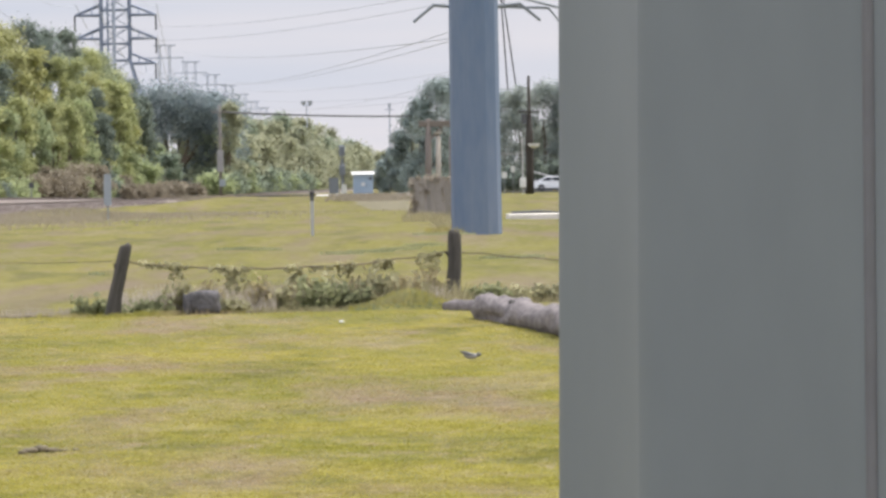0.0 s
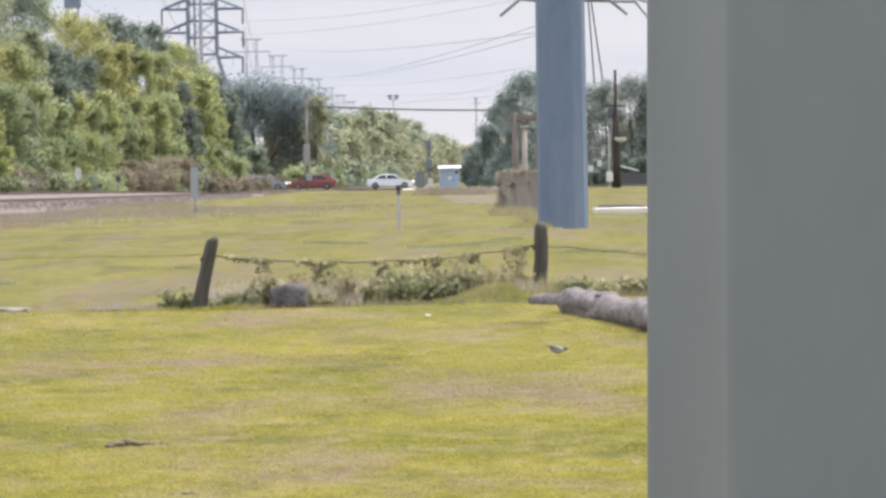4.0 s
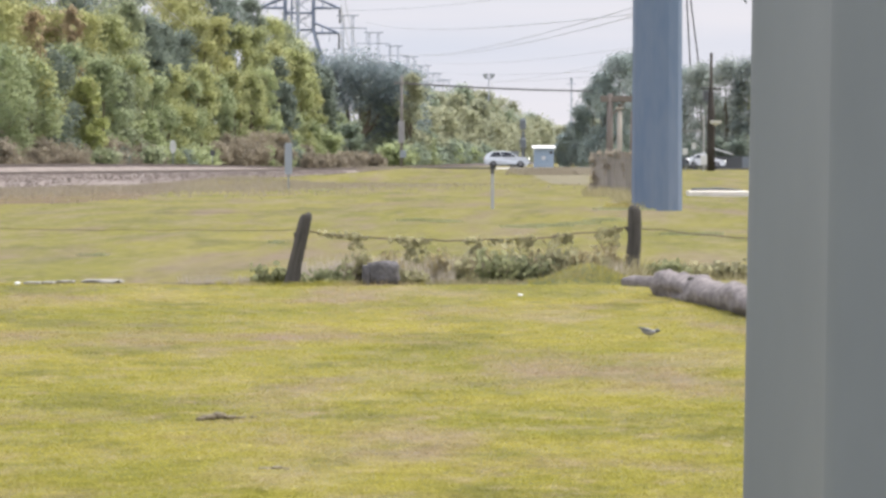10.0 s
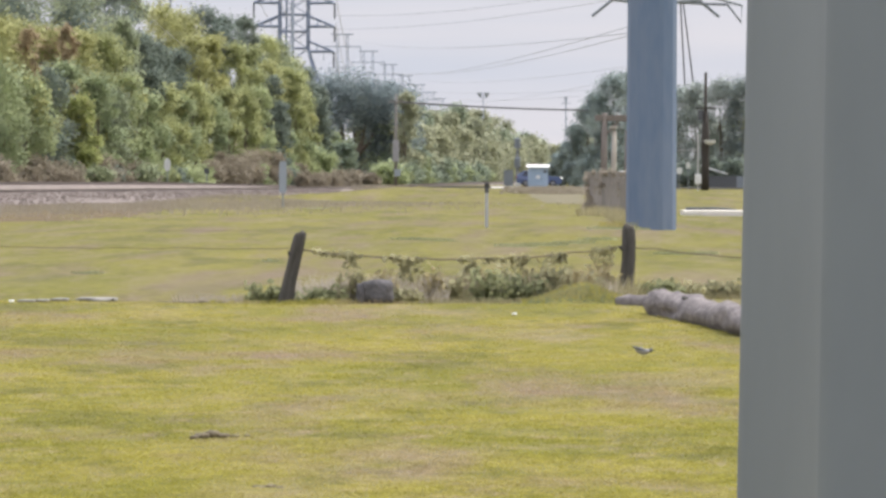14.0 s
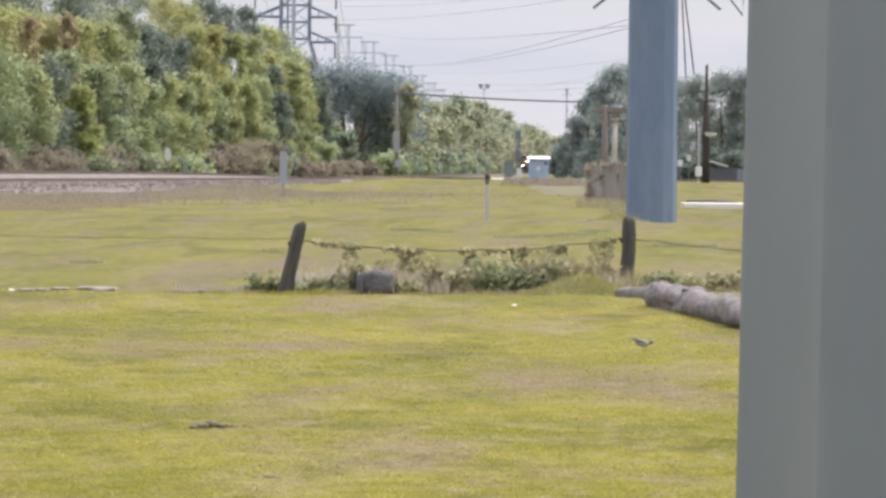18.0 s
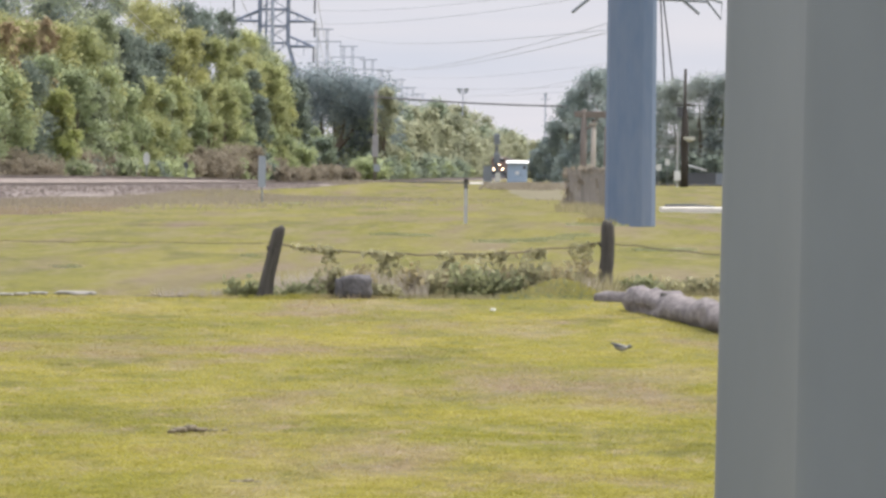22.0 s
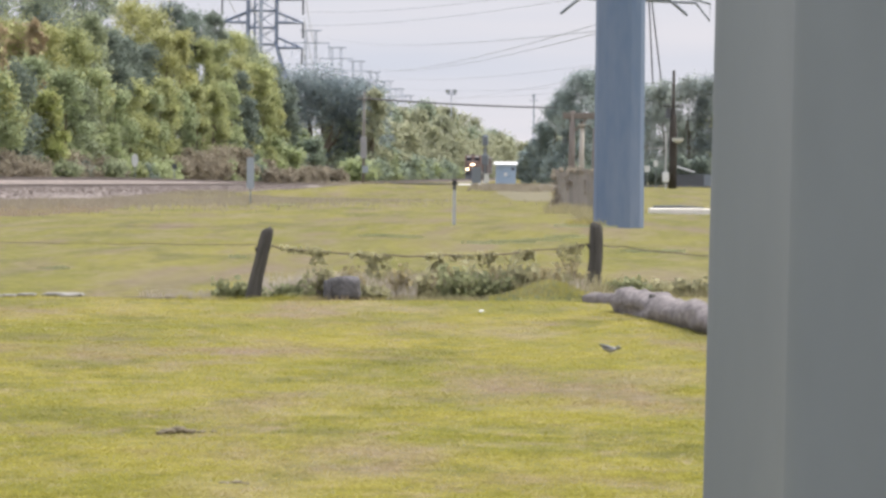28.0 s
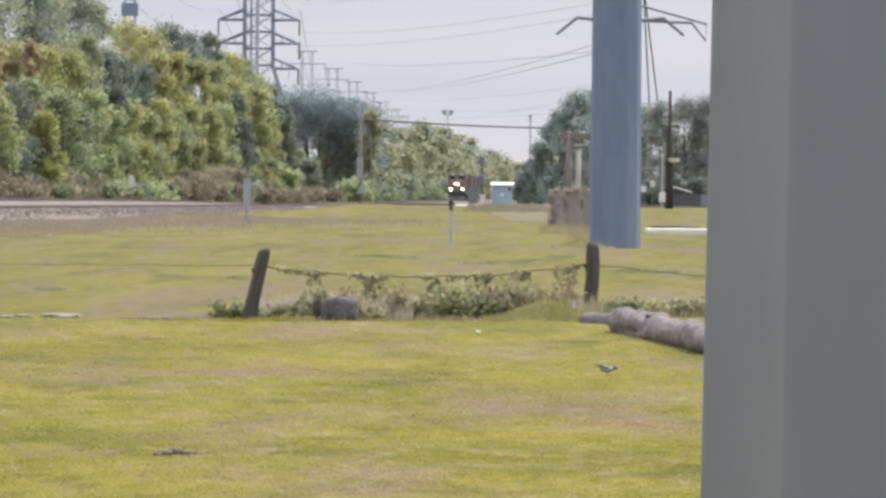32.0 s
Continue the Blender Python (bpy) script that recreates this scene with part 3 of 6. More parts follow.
def tree(x, y, height, radius, leaf, label, seed, count=5200, size=0.17, base=0.1, bottom=None, group="trees beside the railway", second=None, spread=False, lobes=22, clump=0.6):
    rs = np.random.RandomState(seed)
    z = land(x, y) - 0.1 if bottom is None else bottom
    t = thing("tree", pose(x, y, z, 0, 0, rs.uniform(0, 360)), label, "tree", group)
    rng = random.Random(seed)
    lean = Vector((rng.uniform(-0.05, 0.05), rng.uniform(-0.05, 0.05), 1))
    top = height * 0.8
    pts = [Vector((lean.x * top * k / 5 + rng.uniform(-0.1, 0.1) * (k > 0), lean.y * top * k / 5, top * k / 5)) for k in range(6)]
    r0 = max(0.08, height * 0.018)
    part("trunk", tubed(pts, [r0 * (1.25, 0.95, 0.75, 0.55, 0.35, 0.12)[k] for k in range(6)], 8, wobble=0.1, rng=rng), BARK, t)
    over = lobes_of(rs, height, radius, height * base, lobes, spread)
    for k in range(6):
        l = over[k * 3]
        s = pts[1 + k % 4]
        e = Vector(l[:3])
        mid = s.lerp(e, 0.5) + Vector((0, 0, -0.05 * height * rng.random()))
        part("limb", tubed([s, mid, e], [r0 * 0.5, r0 * 0.32, r0 * 0.12], 6), BARK, t)
    crown_mesh("crown", rs, over, count, size, LEAF[leaf], t, clump=clump)
    if second:
        crown_mesh("crown_tip", rs, over[lobes // 2::2], count // 5, size, LEAF[second], t, "patches of turning leaves")["kind"] = "stuff"
    return t


def bush(x, y, height, radius, leaf, label, seed, count=900, size=0.2, bottom=None, name="bush", group="brush beside the railway"):
    rs = np.random.RandomState(seed)
    z = land(x, y) - 0.05 if bottom is None else bottom
    t = thing(name, pose(x, y, z), label, "bush", group)
    lobes = []
    for k in range(8):
        a, q = rs.uniform(0, 2 * math.pi), rs.uniform(0, 0.7)
        r = radius * rs.uniform(0.28, 0.5)
        lobes.append((math.cos(a) * q * radius, math.sin(a) * q * radius * 0.6, max(r * 0.5, height * rs.uniform(0.25, 1.0) - r * 0.6), r, r * 0.7))
    bm = bmesh.new()
    for l in lobes[:5]:
        tube(bm, [(l[0] * 0.15, l[1] * 0.15, -0.1), (l[0] * 0.6, l[1] * 0.6, l[2] * 0.5), l[:3]], [0.04, 0.03, 0.01], 5)
    part("branchwork", bm, BARK, t)
    crown_mesh("leaves", rs, lobes, count, size, LEAF[leaf], t)
    return t


def along(knots, v):
    """Straight lines between knots."""
    for (a, p), (b, q) in zip(knots, knots[1:]):
        if v <= b:
            return p + (q - p) * max(0.0, v - a) / (b - a)
    return knots[-1][1]


# slopes up to the tops of the woods, by the slope sideways
WOOD_TOP = ((-0.130, 0.042), (-0.0850, 0.0400), (-0.0825, 0.0382), (-0.0803, 0.0350), (-0.0792, 0.0335), (-0.0723, 0.0335), (-0.0623, 0.0325), (-0.0603, 0.0305), (-0.0570, 0.0282), (-0.0547, 0.0265), (-0.0525, 0.0246), (-0.0508, 0.0228), (-0.0490, 0.0205), (-0.047, 0.016))
GAP_TOP = ((-0.034, 0.0180), (-0.0266, 0.0136), (-0.0230, 0.0140), (-0.0179, 0.0151), (-0.0122, 0.0126), (-0.0066, 0.0102), (-0.0025, 0.0078), (0.0012, 0.0044))
# the yellow and the dark blue-green also carry sun and shade on the wood
COLOUR = {"olive": "olive-green", "yellow": "yellowing", "green": "green", "deep": "deep green", "lime": "bright lime-green", "shade": "shade-dark blue-green", "grey": "grey-green", "rust": "rust-red turning"}


def wood_tree(u, depth, share, radius, leaf, seed, second=None, count=8200, base=0.06, spread=False, size=0.135):
    """A tree of the wood edge: sideways slope, metres behind the edge, share of the wood's height there."""
    y = 330.0
    while track_x(y) - 8.6 - radius * 0.55 < u * y and y < 560:
        y += 1.0
    y += depth
    h = (along(WOOD_TOP, u) * y + 0.85) * share
    return tree(u * y, y, h, radius, leaf, f"{COLOUR[leaf]} leaved tree in the dense wood edge behind the railway", seed, count, size, base, 0.85, second=second, spread=spread)


def build_trees():
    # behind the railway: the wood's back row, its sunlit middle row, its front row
    # shade-coloured trees draw the dark hollows among the sunlit ones
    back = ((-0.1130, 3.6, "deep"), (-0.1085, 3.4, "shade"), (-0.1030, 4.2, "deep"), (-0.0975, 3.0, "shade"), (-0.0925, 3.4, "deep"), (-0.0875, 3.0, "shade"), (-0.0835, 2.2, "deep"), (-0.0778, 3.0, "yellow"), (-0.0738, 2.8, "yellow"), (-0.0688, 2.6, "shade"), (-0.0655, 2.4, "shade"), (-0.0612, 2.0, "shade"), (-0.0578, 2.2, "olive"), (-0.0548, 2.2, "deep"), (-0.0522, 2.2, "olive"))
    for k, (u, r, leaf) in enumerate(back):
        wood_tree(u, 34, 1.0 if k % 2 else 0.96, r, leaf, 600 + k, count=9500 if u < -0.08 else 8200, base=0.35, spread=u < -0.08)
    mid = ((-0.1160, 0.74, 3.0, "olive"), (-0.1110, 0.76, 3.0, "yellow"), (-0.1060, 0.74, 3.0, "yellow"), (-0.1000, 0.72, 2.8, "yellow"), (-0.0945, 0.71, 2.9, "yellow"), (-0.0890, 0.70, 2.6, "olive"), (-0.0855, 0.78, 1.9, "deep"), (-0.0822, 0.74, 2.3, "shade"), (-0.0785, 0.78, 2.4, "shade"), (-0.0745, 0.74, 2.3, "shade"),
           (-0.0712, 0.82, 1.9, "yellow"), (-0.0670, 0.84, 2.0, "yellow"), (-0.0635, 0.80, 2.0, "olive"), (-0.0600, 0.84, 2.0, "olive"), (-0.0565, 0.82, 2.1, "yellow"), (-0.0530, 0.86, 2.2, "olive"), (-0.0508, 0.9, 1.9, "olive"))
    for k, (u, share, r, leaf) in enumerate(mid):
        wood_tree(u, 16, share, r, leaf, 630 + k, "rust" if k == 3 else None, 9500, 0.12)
    wood_tree(-0.0963, 10, 0.74, 0.9, "rust", 629, None, 2200, 0.6)
    wood_tree(-0.1040, 10, 0.72, 1.0, "rust", 628, None, 2200, 0.6)
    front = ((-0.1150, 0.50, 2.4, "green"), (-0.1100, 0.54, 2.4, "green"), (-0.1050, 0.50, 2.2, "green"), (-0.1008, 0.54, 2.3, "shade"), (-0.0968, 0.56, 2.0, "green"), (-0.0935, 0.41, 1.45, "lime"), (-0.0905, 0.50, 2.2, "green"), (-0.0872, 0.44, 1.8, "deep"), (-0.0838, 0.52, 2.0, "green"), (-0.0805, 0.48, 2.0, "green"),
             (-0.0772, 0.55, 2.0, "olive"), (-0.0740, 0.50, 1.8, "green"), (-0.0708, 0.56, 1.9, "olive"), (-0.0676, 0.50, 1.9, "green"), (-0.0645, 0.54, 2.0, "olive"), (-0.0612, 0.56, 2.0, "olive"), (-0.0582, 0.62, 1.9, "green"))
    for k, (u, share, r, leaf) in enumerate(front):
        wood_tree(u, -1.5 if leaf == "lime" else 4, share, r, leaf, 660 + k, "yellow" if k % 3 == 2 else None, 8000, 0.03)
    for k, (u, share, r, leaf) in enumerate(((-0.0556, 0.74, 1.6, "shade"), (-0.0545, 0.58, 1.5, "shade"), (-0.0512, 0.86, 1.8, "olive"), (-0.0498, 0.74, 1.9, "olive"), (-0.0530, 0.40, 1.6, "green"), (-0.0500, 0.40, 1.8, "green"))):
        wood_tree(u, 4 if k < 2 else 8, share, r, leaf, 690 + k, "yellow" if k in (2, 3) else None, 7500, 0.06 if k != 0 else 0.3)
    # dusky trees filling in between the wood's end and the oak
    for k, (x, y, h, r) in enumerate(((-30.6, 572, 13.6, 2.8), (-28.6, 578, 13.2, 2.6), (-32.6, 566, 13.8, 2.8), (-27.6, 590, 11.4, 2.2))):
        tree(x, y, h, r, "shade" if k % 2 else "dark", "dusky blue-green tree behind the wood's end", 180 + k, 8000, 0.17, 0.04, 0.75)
    for k, (x, y, h) in enumerate(((-26.6, 606, 6.4), (-24.9, 604, 5.0), (-28.2, 608, 8.2))):
        tree(x, y, h, 1.9, "green" if k != 1 else "palegreen", "green young tree in front of the dark oak", 190 + k, 4200, 0.17, 0.02, 0.75)
    for k in range(5):
        bush(-30.5 + 1.3 * k, 560 + k % 2, 3.4 + 0.5 * (k % 3), 1.8, "green", "green brush beyond the wood's end", 430 + k, 2400, 0.17, 0.75, group="brush beyond the road")
    # woods that close the view far behind
    rs = random.Random(77)
    for k in range(22):
        x = -150 + 4.6 * k if k < 16 else 28 + 12 * (k - 16)
        # haze of the distance comes from the pale leaf colours
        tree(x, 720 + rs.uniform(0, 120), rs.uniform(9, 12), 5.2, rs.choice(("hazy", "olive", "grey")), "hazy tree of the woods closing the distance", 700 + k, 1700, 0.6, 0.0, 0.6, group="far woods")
    # broad dark oak with a forked trunk, far beyond the level crossing
    oak = thing("tree", pose(-28.2, 700, 0.7), "broad dark spreading oak with a forked trunk beyond the crossing", "tree", "trees beside the railway")
    part("trunk", tubed([(0, 0, -0.1), (0.05, 0, 1.4), (0.1, 0, 2.6)], [0.55, 0.45, 0.4], 10, wobble=0.06, rng=random.Random(2)), BARK, oak)
    for p in (((0.1, 0, 2.5), (-1.4, 0, 4.2), (-3.3, 0, 6.2), (-4.4, 0.2, 8.6)), ((0.1, 0, 2.5), (1.0, 0, 4.2), (1.9, 0.2, 6.4), (2.1, 0.4, 9.0)), ((1.0, 0, 4.2), (2.6, 0.1, 5.8), (3.9, 0.3, 8.0)), ((-1.4, 0, 4.2), (-1.0, 0.2, 6.6), (-1.2, 0.3, 9.0))):
        part("limb", tubed(p, [0.4, 0.32, 0.2, 0.08][:len(p)], 8, wobble=0.08, rng=random.Random(len(p))), BARK, oak)
    rf = np.random.RandomState(173)
    lobes = []
    for k in range(46):
        q = -1 + 2 * (k + 0.5) / 46
        top = 15.4 - 2.2 * q ** 4 - 0.9 * q
        low = 5.4 if q < -0.55 else 7.6 if q < 0.25 else 4.5
        lobes.append((7.9 * q + 1.2, rf.uniform(-2, 2), low + (top - 1.0 - low) * ((k * 0.618) % 1.0), rf.uniform(1.2, 1.9), rf.uniform(0.9, 1.3)))
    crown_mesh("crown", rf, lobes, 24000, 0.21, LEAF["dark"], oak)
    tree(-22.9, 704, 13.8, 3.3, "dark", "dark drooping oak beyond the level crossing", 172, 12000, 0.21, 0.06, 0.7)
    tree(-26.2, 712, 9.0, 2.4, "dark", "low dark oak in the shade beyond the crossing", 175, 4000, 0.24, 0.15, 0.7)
    tree(-20.2, 694, 12.4, 2.3, "hazy", "pale olive tree beside the dark oak beyond the crossing", 177, 5200, 0.22, 0.05, 0.7)
    for k in range(5):
        bush(-35.5 + 2.9 * k, 726, 6.4 + k % 2, 3.0, "green", "green brush behind the oak beyond the crossing", 440 + k, 1800, 0.3, 0.7, group="brush beyond the road")
    # trees lining the left of the railway as far as it is seen, in haze-paled leaves
    rs = random.Random(9)
    k = 0
    y = 700.0
    while y < 2700:
        for row in range(2):
            r = 2.5 + y / 600
            x = track_x(y) - 7.6 - r * 0.85 - 5.0 * row + rs.uniform(-0.5, 0.5)
            k += 1
            h = (along(GAP_TOP, x / y) * y + 1.0) * (rs.uniform(0.80, 1.0) if row else rs.uniform(0.55, 0.92))
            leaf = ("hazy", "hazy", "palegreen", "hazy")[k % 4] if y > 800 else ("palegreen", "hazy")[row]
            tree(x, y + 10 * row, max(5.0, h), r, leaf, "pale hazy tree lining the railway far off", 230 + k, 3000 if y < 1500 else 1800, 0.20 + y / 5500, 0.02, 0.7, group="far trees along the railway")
        y += 22 + y / 24
    for k in range(16):
        y = 660 + 30 * k
        x = track_x(y) - 8.4
        bush(x, y, rs.uniform(2.6, 4.4), 2.6, "palegreen" if k % 3 else "green", "green thicket beside the railway beyond the crossing", 460 + k, 2000, 0.24, 0.7, group="brush beyond the road")
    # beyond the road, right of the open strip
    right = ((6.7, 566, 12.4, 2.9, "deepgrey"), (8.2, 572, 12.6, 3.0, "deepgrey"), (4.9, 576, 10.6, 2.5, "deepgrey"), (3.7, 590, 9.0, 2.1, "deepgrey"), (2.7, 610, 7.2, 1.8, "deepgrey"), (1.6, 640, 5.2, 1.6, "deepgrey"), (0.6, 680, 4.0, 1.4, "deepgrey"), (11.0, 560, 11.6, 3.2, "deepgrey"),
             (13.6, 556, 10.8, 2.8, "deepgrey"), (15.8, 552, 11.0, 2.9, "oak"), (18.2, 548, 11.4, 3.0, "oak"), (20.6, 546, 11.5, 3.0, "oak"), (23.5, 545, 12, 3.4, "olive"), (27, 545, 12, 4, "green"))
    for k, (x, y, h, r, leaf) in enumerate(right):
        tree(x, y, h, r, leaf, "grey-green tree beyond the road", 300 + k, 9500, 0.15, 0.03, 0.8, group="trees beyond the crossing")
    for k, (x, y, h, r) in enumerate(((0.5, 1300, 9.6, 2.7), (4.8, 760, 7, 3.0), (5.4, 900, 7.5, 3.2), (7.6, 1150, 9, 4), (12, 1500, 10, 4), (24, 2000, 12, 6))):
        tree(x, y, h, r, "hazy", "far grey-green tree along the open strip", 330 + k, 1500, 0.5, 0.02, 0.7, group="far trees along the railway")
    # undergrowth at the wood's foot
    rs = random.Random(21)
    for k in range(40):
        y = 308 + 196 * k / 40 + rs.uniform(-2, 2)
        x = track_x(y) - 8.2 + rs.uniform(-0.5, 0.4)
        u = x / y
        dry = -0.0690 < u < -0.0545 or u < -0.0965 or (-0.0905 < u < -0.0800 and k % 2)
        if -0.0955 < u < -0.0915:
            continue
        leaf = "brown" if dry else rs.choice(("deep", "green", "olive", "shade"))
        bush(x, y, rs.uniform(1.2, 2.1) + (1.0 if -0.0690 < u < -0.0545 else 0), rs.uniform(1.2, 1.9), leaf, f"tangled {'dry brown' if dry else 'green'} brush at the wood's foot", 400 + k, 2200, 0.14, 0.8)
    for k in range(13):
        y = 436 + 5.0 * k
        bush(track_x(y) - 2.3, y, 1.0 + 0.4 * rs.random(), 0.85, "brown", "low dry brown brush between the two tracks", 520 + k, 900, 0.12, 0.8)
    for k in range(9):
        y = 455 + 5.0 * k
        bush(track_x(y) - 7.6, y, 1.4 + 0.8 * rs.random(), 1.1, "brown" if k % 3 else "green", "dry brush beside the far track", 540 + k, 1300, 0.13, 0.8)
    for k in range(7):
        bush(-25.5 + 1.0 * k, 548 + rs.uniform(-2, 3), rs.uniform(0.9, 1.4), 1.5, "brown", "low dry brush beyond the road", 450 + k, 1100, 0.2, 0.8, group="brush beyond the road")
    for k in range(14):
        bush(-64 + 2.2 * k, 600 + rs.uniform(-8, 8), rs.uniform(3.5, 5), 3.2, rs.choice(("hazy", "grey", "olive")), "green brush in the woods beyond the road", 480 + k, 800, 0.5, 0.6, group="brush beyond the road")
    # shade-coloured leaves darken the foot of the trees behind
    for k in range(7):
        bush(6 + 2.6 * k, 532, rs.uniform(1.5, 3), 1.8, "shade", "dark brush beyond the road", 470 + k, 1500, 0.2, 0.8, group="brush beyond the road")


build_trees()


# ------------------------------------------------------------------ steel poles, towers and wires
def twelve_sided(zs, radius, taper, dish):
    """Twelve flats with rounded bends; the flats are a little hollow from rolling."""
    bm = bmesh.new()
    rings = []
    for z in zs:
        r = radius - taper * z
        ring = []
        for k in range(12):
            a, b = (Vector((math.cos(radians(30 * j)), math.sin(radians(30 * j)), 0)) * r for j in (k, k + 1))
            out = (a + b).normalized()
            for f in (0.035, 0.08, 0.2, 0.35, 0.5, 0.65, 0.8, 0.92, 0.965):
                p = a.lerp(b, f) - out * dish * (1 - (2 * f - 1) ** 2)
                ring.append(bm.verts.new((p.x, p.y, z)))
        rings.append(ring)
    m = len(rings[0])
    for a, b in zip(rings, rings[1:]):
        for k in range(m):
            bm.faces.new((a[k], a[(k + 1) % m], b[(k + 1) % m], b[k]))
    bm.faces.new(rings[-1])
    return bm


def build_pole(x, y, radius, taper, height, turn, label, steel, dish=0.0):
    t = thing("steel_pole", pose(x, y, land(x, y) - 0.02, 0, 0, turn), label, "power pole", "steel transmission poles")
    part("shaft", twelve_sided((0, 0.25, 1, 2, 4, 8, height), radius, taper, dish), steel, t, smooth=True)
    return t


def davits(t, z):
    """Bent arms on both sides, and a longer braced arm on one."""
    for s in (-1, 1):
        part("davit_arm", tubed([(s * 0.5, 0, z - 0.15), (s * 2.95, 0, z + 0.1), (s * 4.35, 0, z - 1.05)], [0.14, 0.12, 0.10], 8), GALV, t)
    part("brace_arm", tubed([(0.5, 0, z + 1.2), (5.9, 0, z - 0.25), (5.85, 0, z - 1.4), (4.9, 0, z - 0.2), (0.5, 0, z - 0.05)], 0.09, 6), GALV, t)


near_pole = build_pole(0.973, 6.82, 0.7465, 0.0145, 26.0, 0.0, "huge dull grey twelve-sided galvanised steel pole close by", GALV, 0.018)
# a darker lengthwise bead along two opposite bends
for _a in (60, 240):
    _c, _s = math.cos(radians(_a)), math.sin(radians(_a))
    part("weld_seam", tubed([(_c * (0.7405 - 0.0145 * z), _s * (0.7405 - 0.0145 * z), z) for z in (0, 1, 2, 4, 8, 26)], 0.008, 8), BEADSTEEL, near_pole, "darker lengthwise bead", smooth=True)
mid_pole = build_pole(3.17, 164.0, 0.822, 0.003, 30.0, 26.0, "blue-grey twelve-sided steel transmission pole on the grass", BLUESTEEL)
back_pole = build_pole(6.9, 345.0, 0.8, 0.009, 38.0, 4.0, "far steel transmission pole with bent davit arms", BLUESTEEL)
davits(back_pole, 13.75)
build_pole(14.0, 620.0, 0.5, 0.004, 43.0, 4.0, "distant steel pole with guy wires behind the trees", BLUESTEEL)


def lattice_tower(x, y, height, base, waist, neck, arms, label, steel, thick=0.11, bays=7):
    """Four legs with lattice bracing and cross-arms. arms: (height, reach)."""
    t = thing("lattice_tower", pose(x, y, 0.6), label, "pylon", "lattice transmission towers")
    w = lambda z: (base + (waist - base) * z / neck) if z < neck else waist
    levels = [neck * k / 5 for k in range(6)] + [neck + (height - neck) * k / bays for k in range(1, bays + 1)]
    for sx, sy in ((-1, -1), (1, -1), (1, 1), (-1, 1)):
        part("leg", tubed([(sx * w(z), sy * w(z), z) for z in levels], thick * 1.25, 5), steel, t)
    bm = bmesh.new()
    for a, b in zip(levels, levels[1:]):
        for (p, q) in (((-1, -1), (1, -1)), ((1, -1), (1, 1)), ((1, 1), (-1, 1)), ((-1, 1), (-1, -1))):
            A, B = w(a), w(b)
            tube(bm, [(p[0] * A, p[1] * A, a), (q[0] * B, q[1] * B, b)], thick * 0.32, 4)
            tube(bm, [(q[0] * A, q[1] * A, a), (p[0] * B, p[1] * B, b)], thick * 0.32, 4)
            tube(bm, [(p[0] * B, p[1] * B, b), (q[0] * B, q[1] * B, b)], thick * 0.7, 4)
    part("bracing", bm, steel, t)
    for z, reach in arms:
        for s in (-1, 1):
            bm = bmesh.new()
            for sy in (-1, 1):
                tube(bm, [(s * waist, sy * waist, z + 1.3), (s * reach, 0, z)], thick, 4)
                tube(bm, [(s * waist, sy * waist, z), (s * reach, 0, z)], thick, 4)
            for q in (0.35, 0.65):
                tube(bm, [(s * (waist + (reach - waist) * q), waist * (1 - q), z + 1.3 * (1 - q)), (s * (waist + (reach - waist) * q), -waist * (1 - q), z)], thick * 0.7, 4)
            part("cross_arm", bm, steel, t)
            part("insulator", tubed([(s * reach, 0, z), (s * reach, 0, z - 1.9)], 0.11, 6), DARK, t)
    return t


def build_towers():
    t = lattice_tower(-32.1, 625, 44, 6.6, 1.75, 17.0, ((16.6, 4.9), (19.7, 5.0), (22.6, 5.0), (27, 6)), "blue-grey steel lattice transmission tower rising behind the wood", LATTICE, 0.13, 13)
    part("ladder", tubed([(-0.85, -1.85, 10), (-0.85, -1.85, 40)], 0.12, 6), LATTICE, t, "climbing ladder")
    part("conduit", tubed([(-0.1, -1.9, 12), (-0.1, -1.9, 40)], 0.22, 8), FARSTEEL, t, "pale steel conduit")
    for k in range(9):
        y = 1339 + 178 * k
        far_frame(-56 + 0.002 * (y - 1339), y, 39.2)


def far_frame(x, y, height):
    """A narrow portal tower: two slim lattice columns, a beam on top and two tiers of arms."""
    t = thing("portal_tower", pose(x, y, 0.6), "far pale steel portal tower of a long power line", "pylon", "far portal towers")
    for s in (-1, 1):
        bm = bmesh.new()
        for dx in (-0.28, 0.28):
            tube(bm, [(s * 1.35 + dx, 0, 0), (s * 1.35 + dx, 0, height)], 0.10, 4)
        for k in range(20):
            z0, z1 = height * k / 20, height * (k + 1) / 20
            tube(bm, [(s * 1.35 - 0.28, 0, z0), (s * 1.35 + 0.28, 0, z1)], 0.06, 4)
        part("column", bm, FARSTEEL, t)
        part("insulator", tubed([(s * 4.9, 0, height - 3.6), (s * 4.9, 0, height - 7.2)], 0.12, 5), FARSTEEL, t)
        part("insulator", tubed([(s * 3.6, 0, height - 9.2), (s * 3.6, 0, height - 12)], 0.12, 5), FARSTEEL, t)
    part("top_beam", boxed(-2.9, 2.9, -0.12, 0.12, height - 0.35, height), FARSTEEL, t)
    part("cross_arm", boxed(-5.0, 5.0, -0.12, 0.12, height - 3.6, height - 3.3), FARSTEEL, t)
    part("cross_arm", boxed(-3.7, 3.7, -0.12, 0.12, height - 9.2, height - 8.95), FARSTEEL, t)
    return t


build_towers()


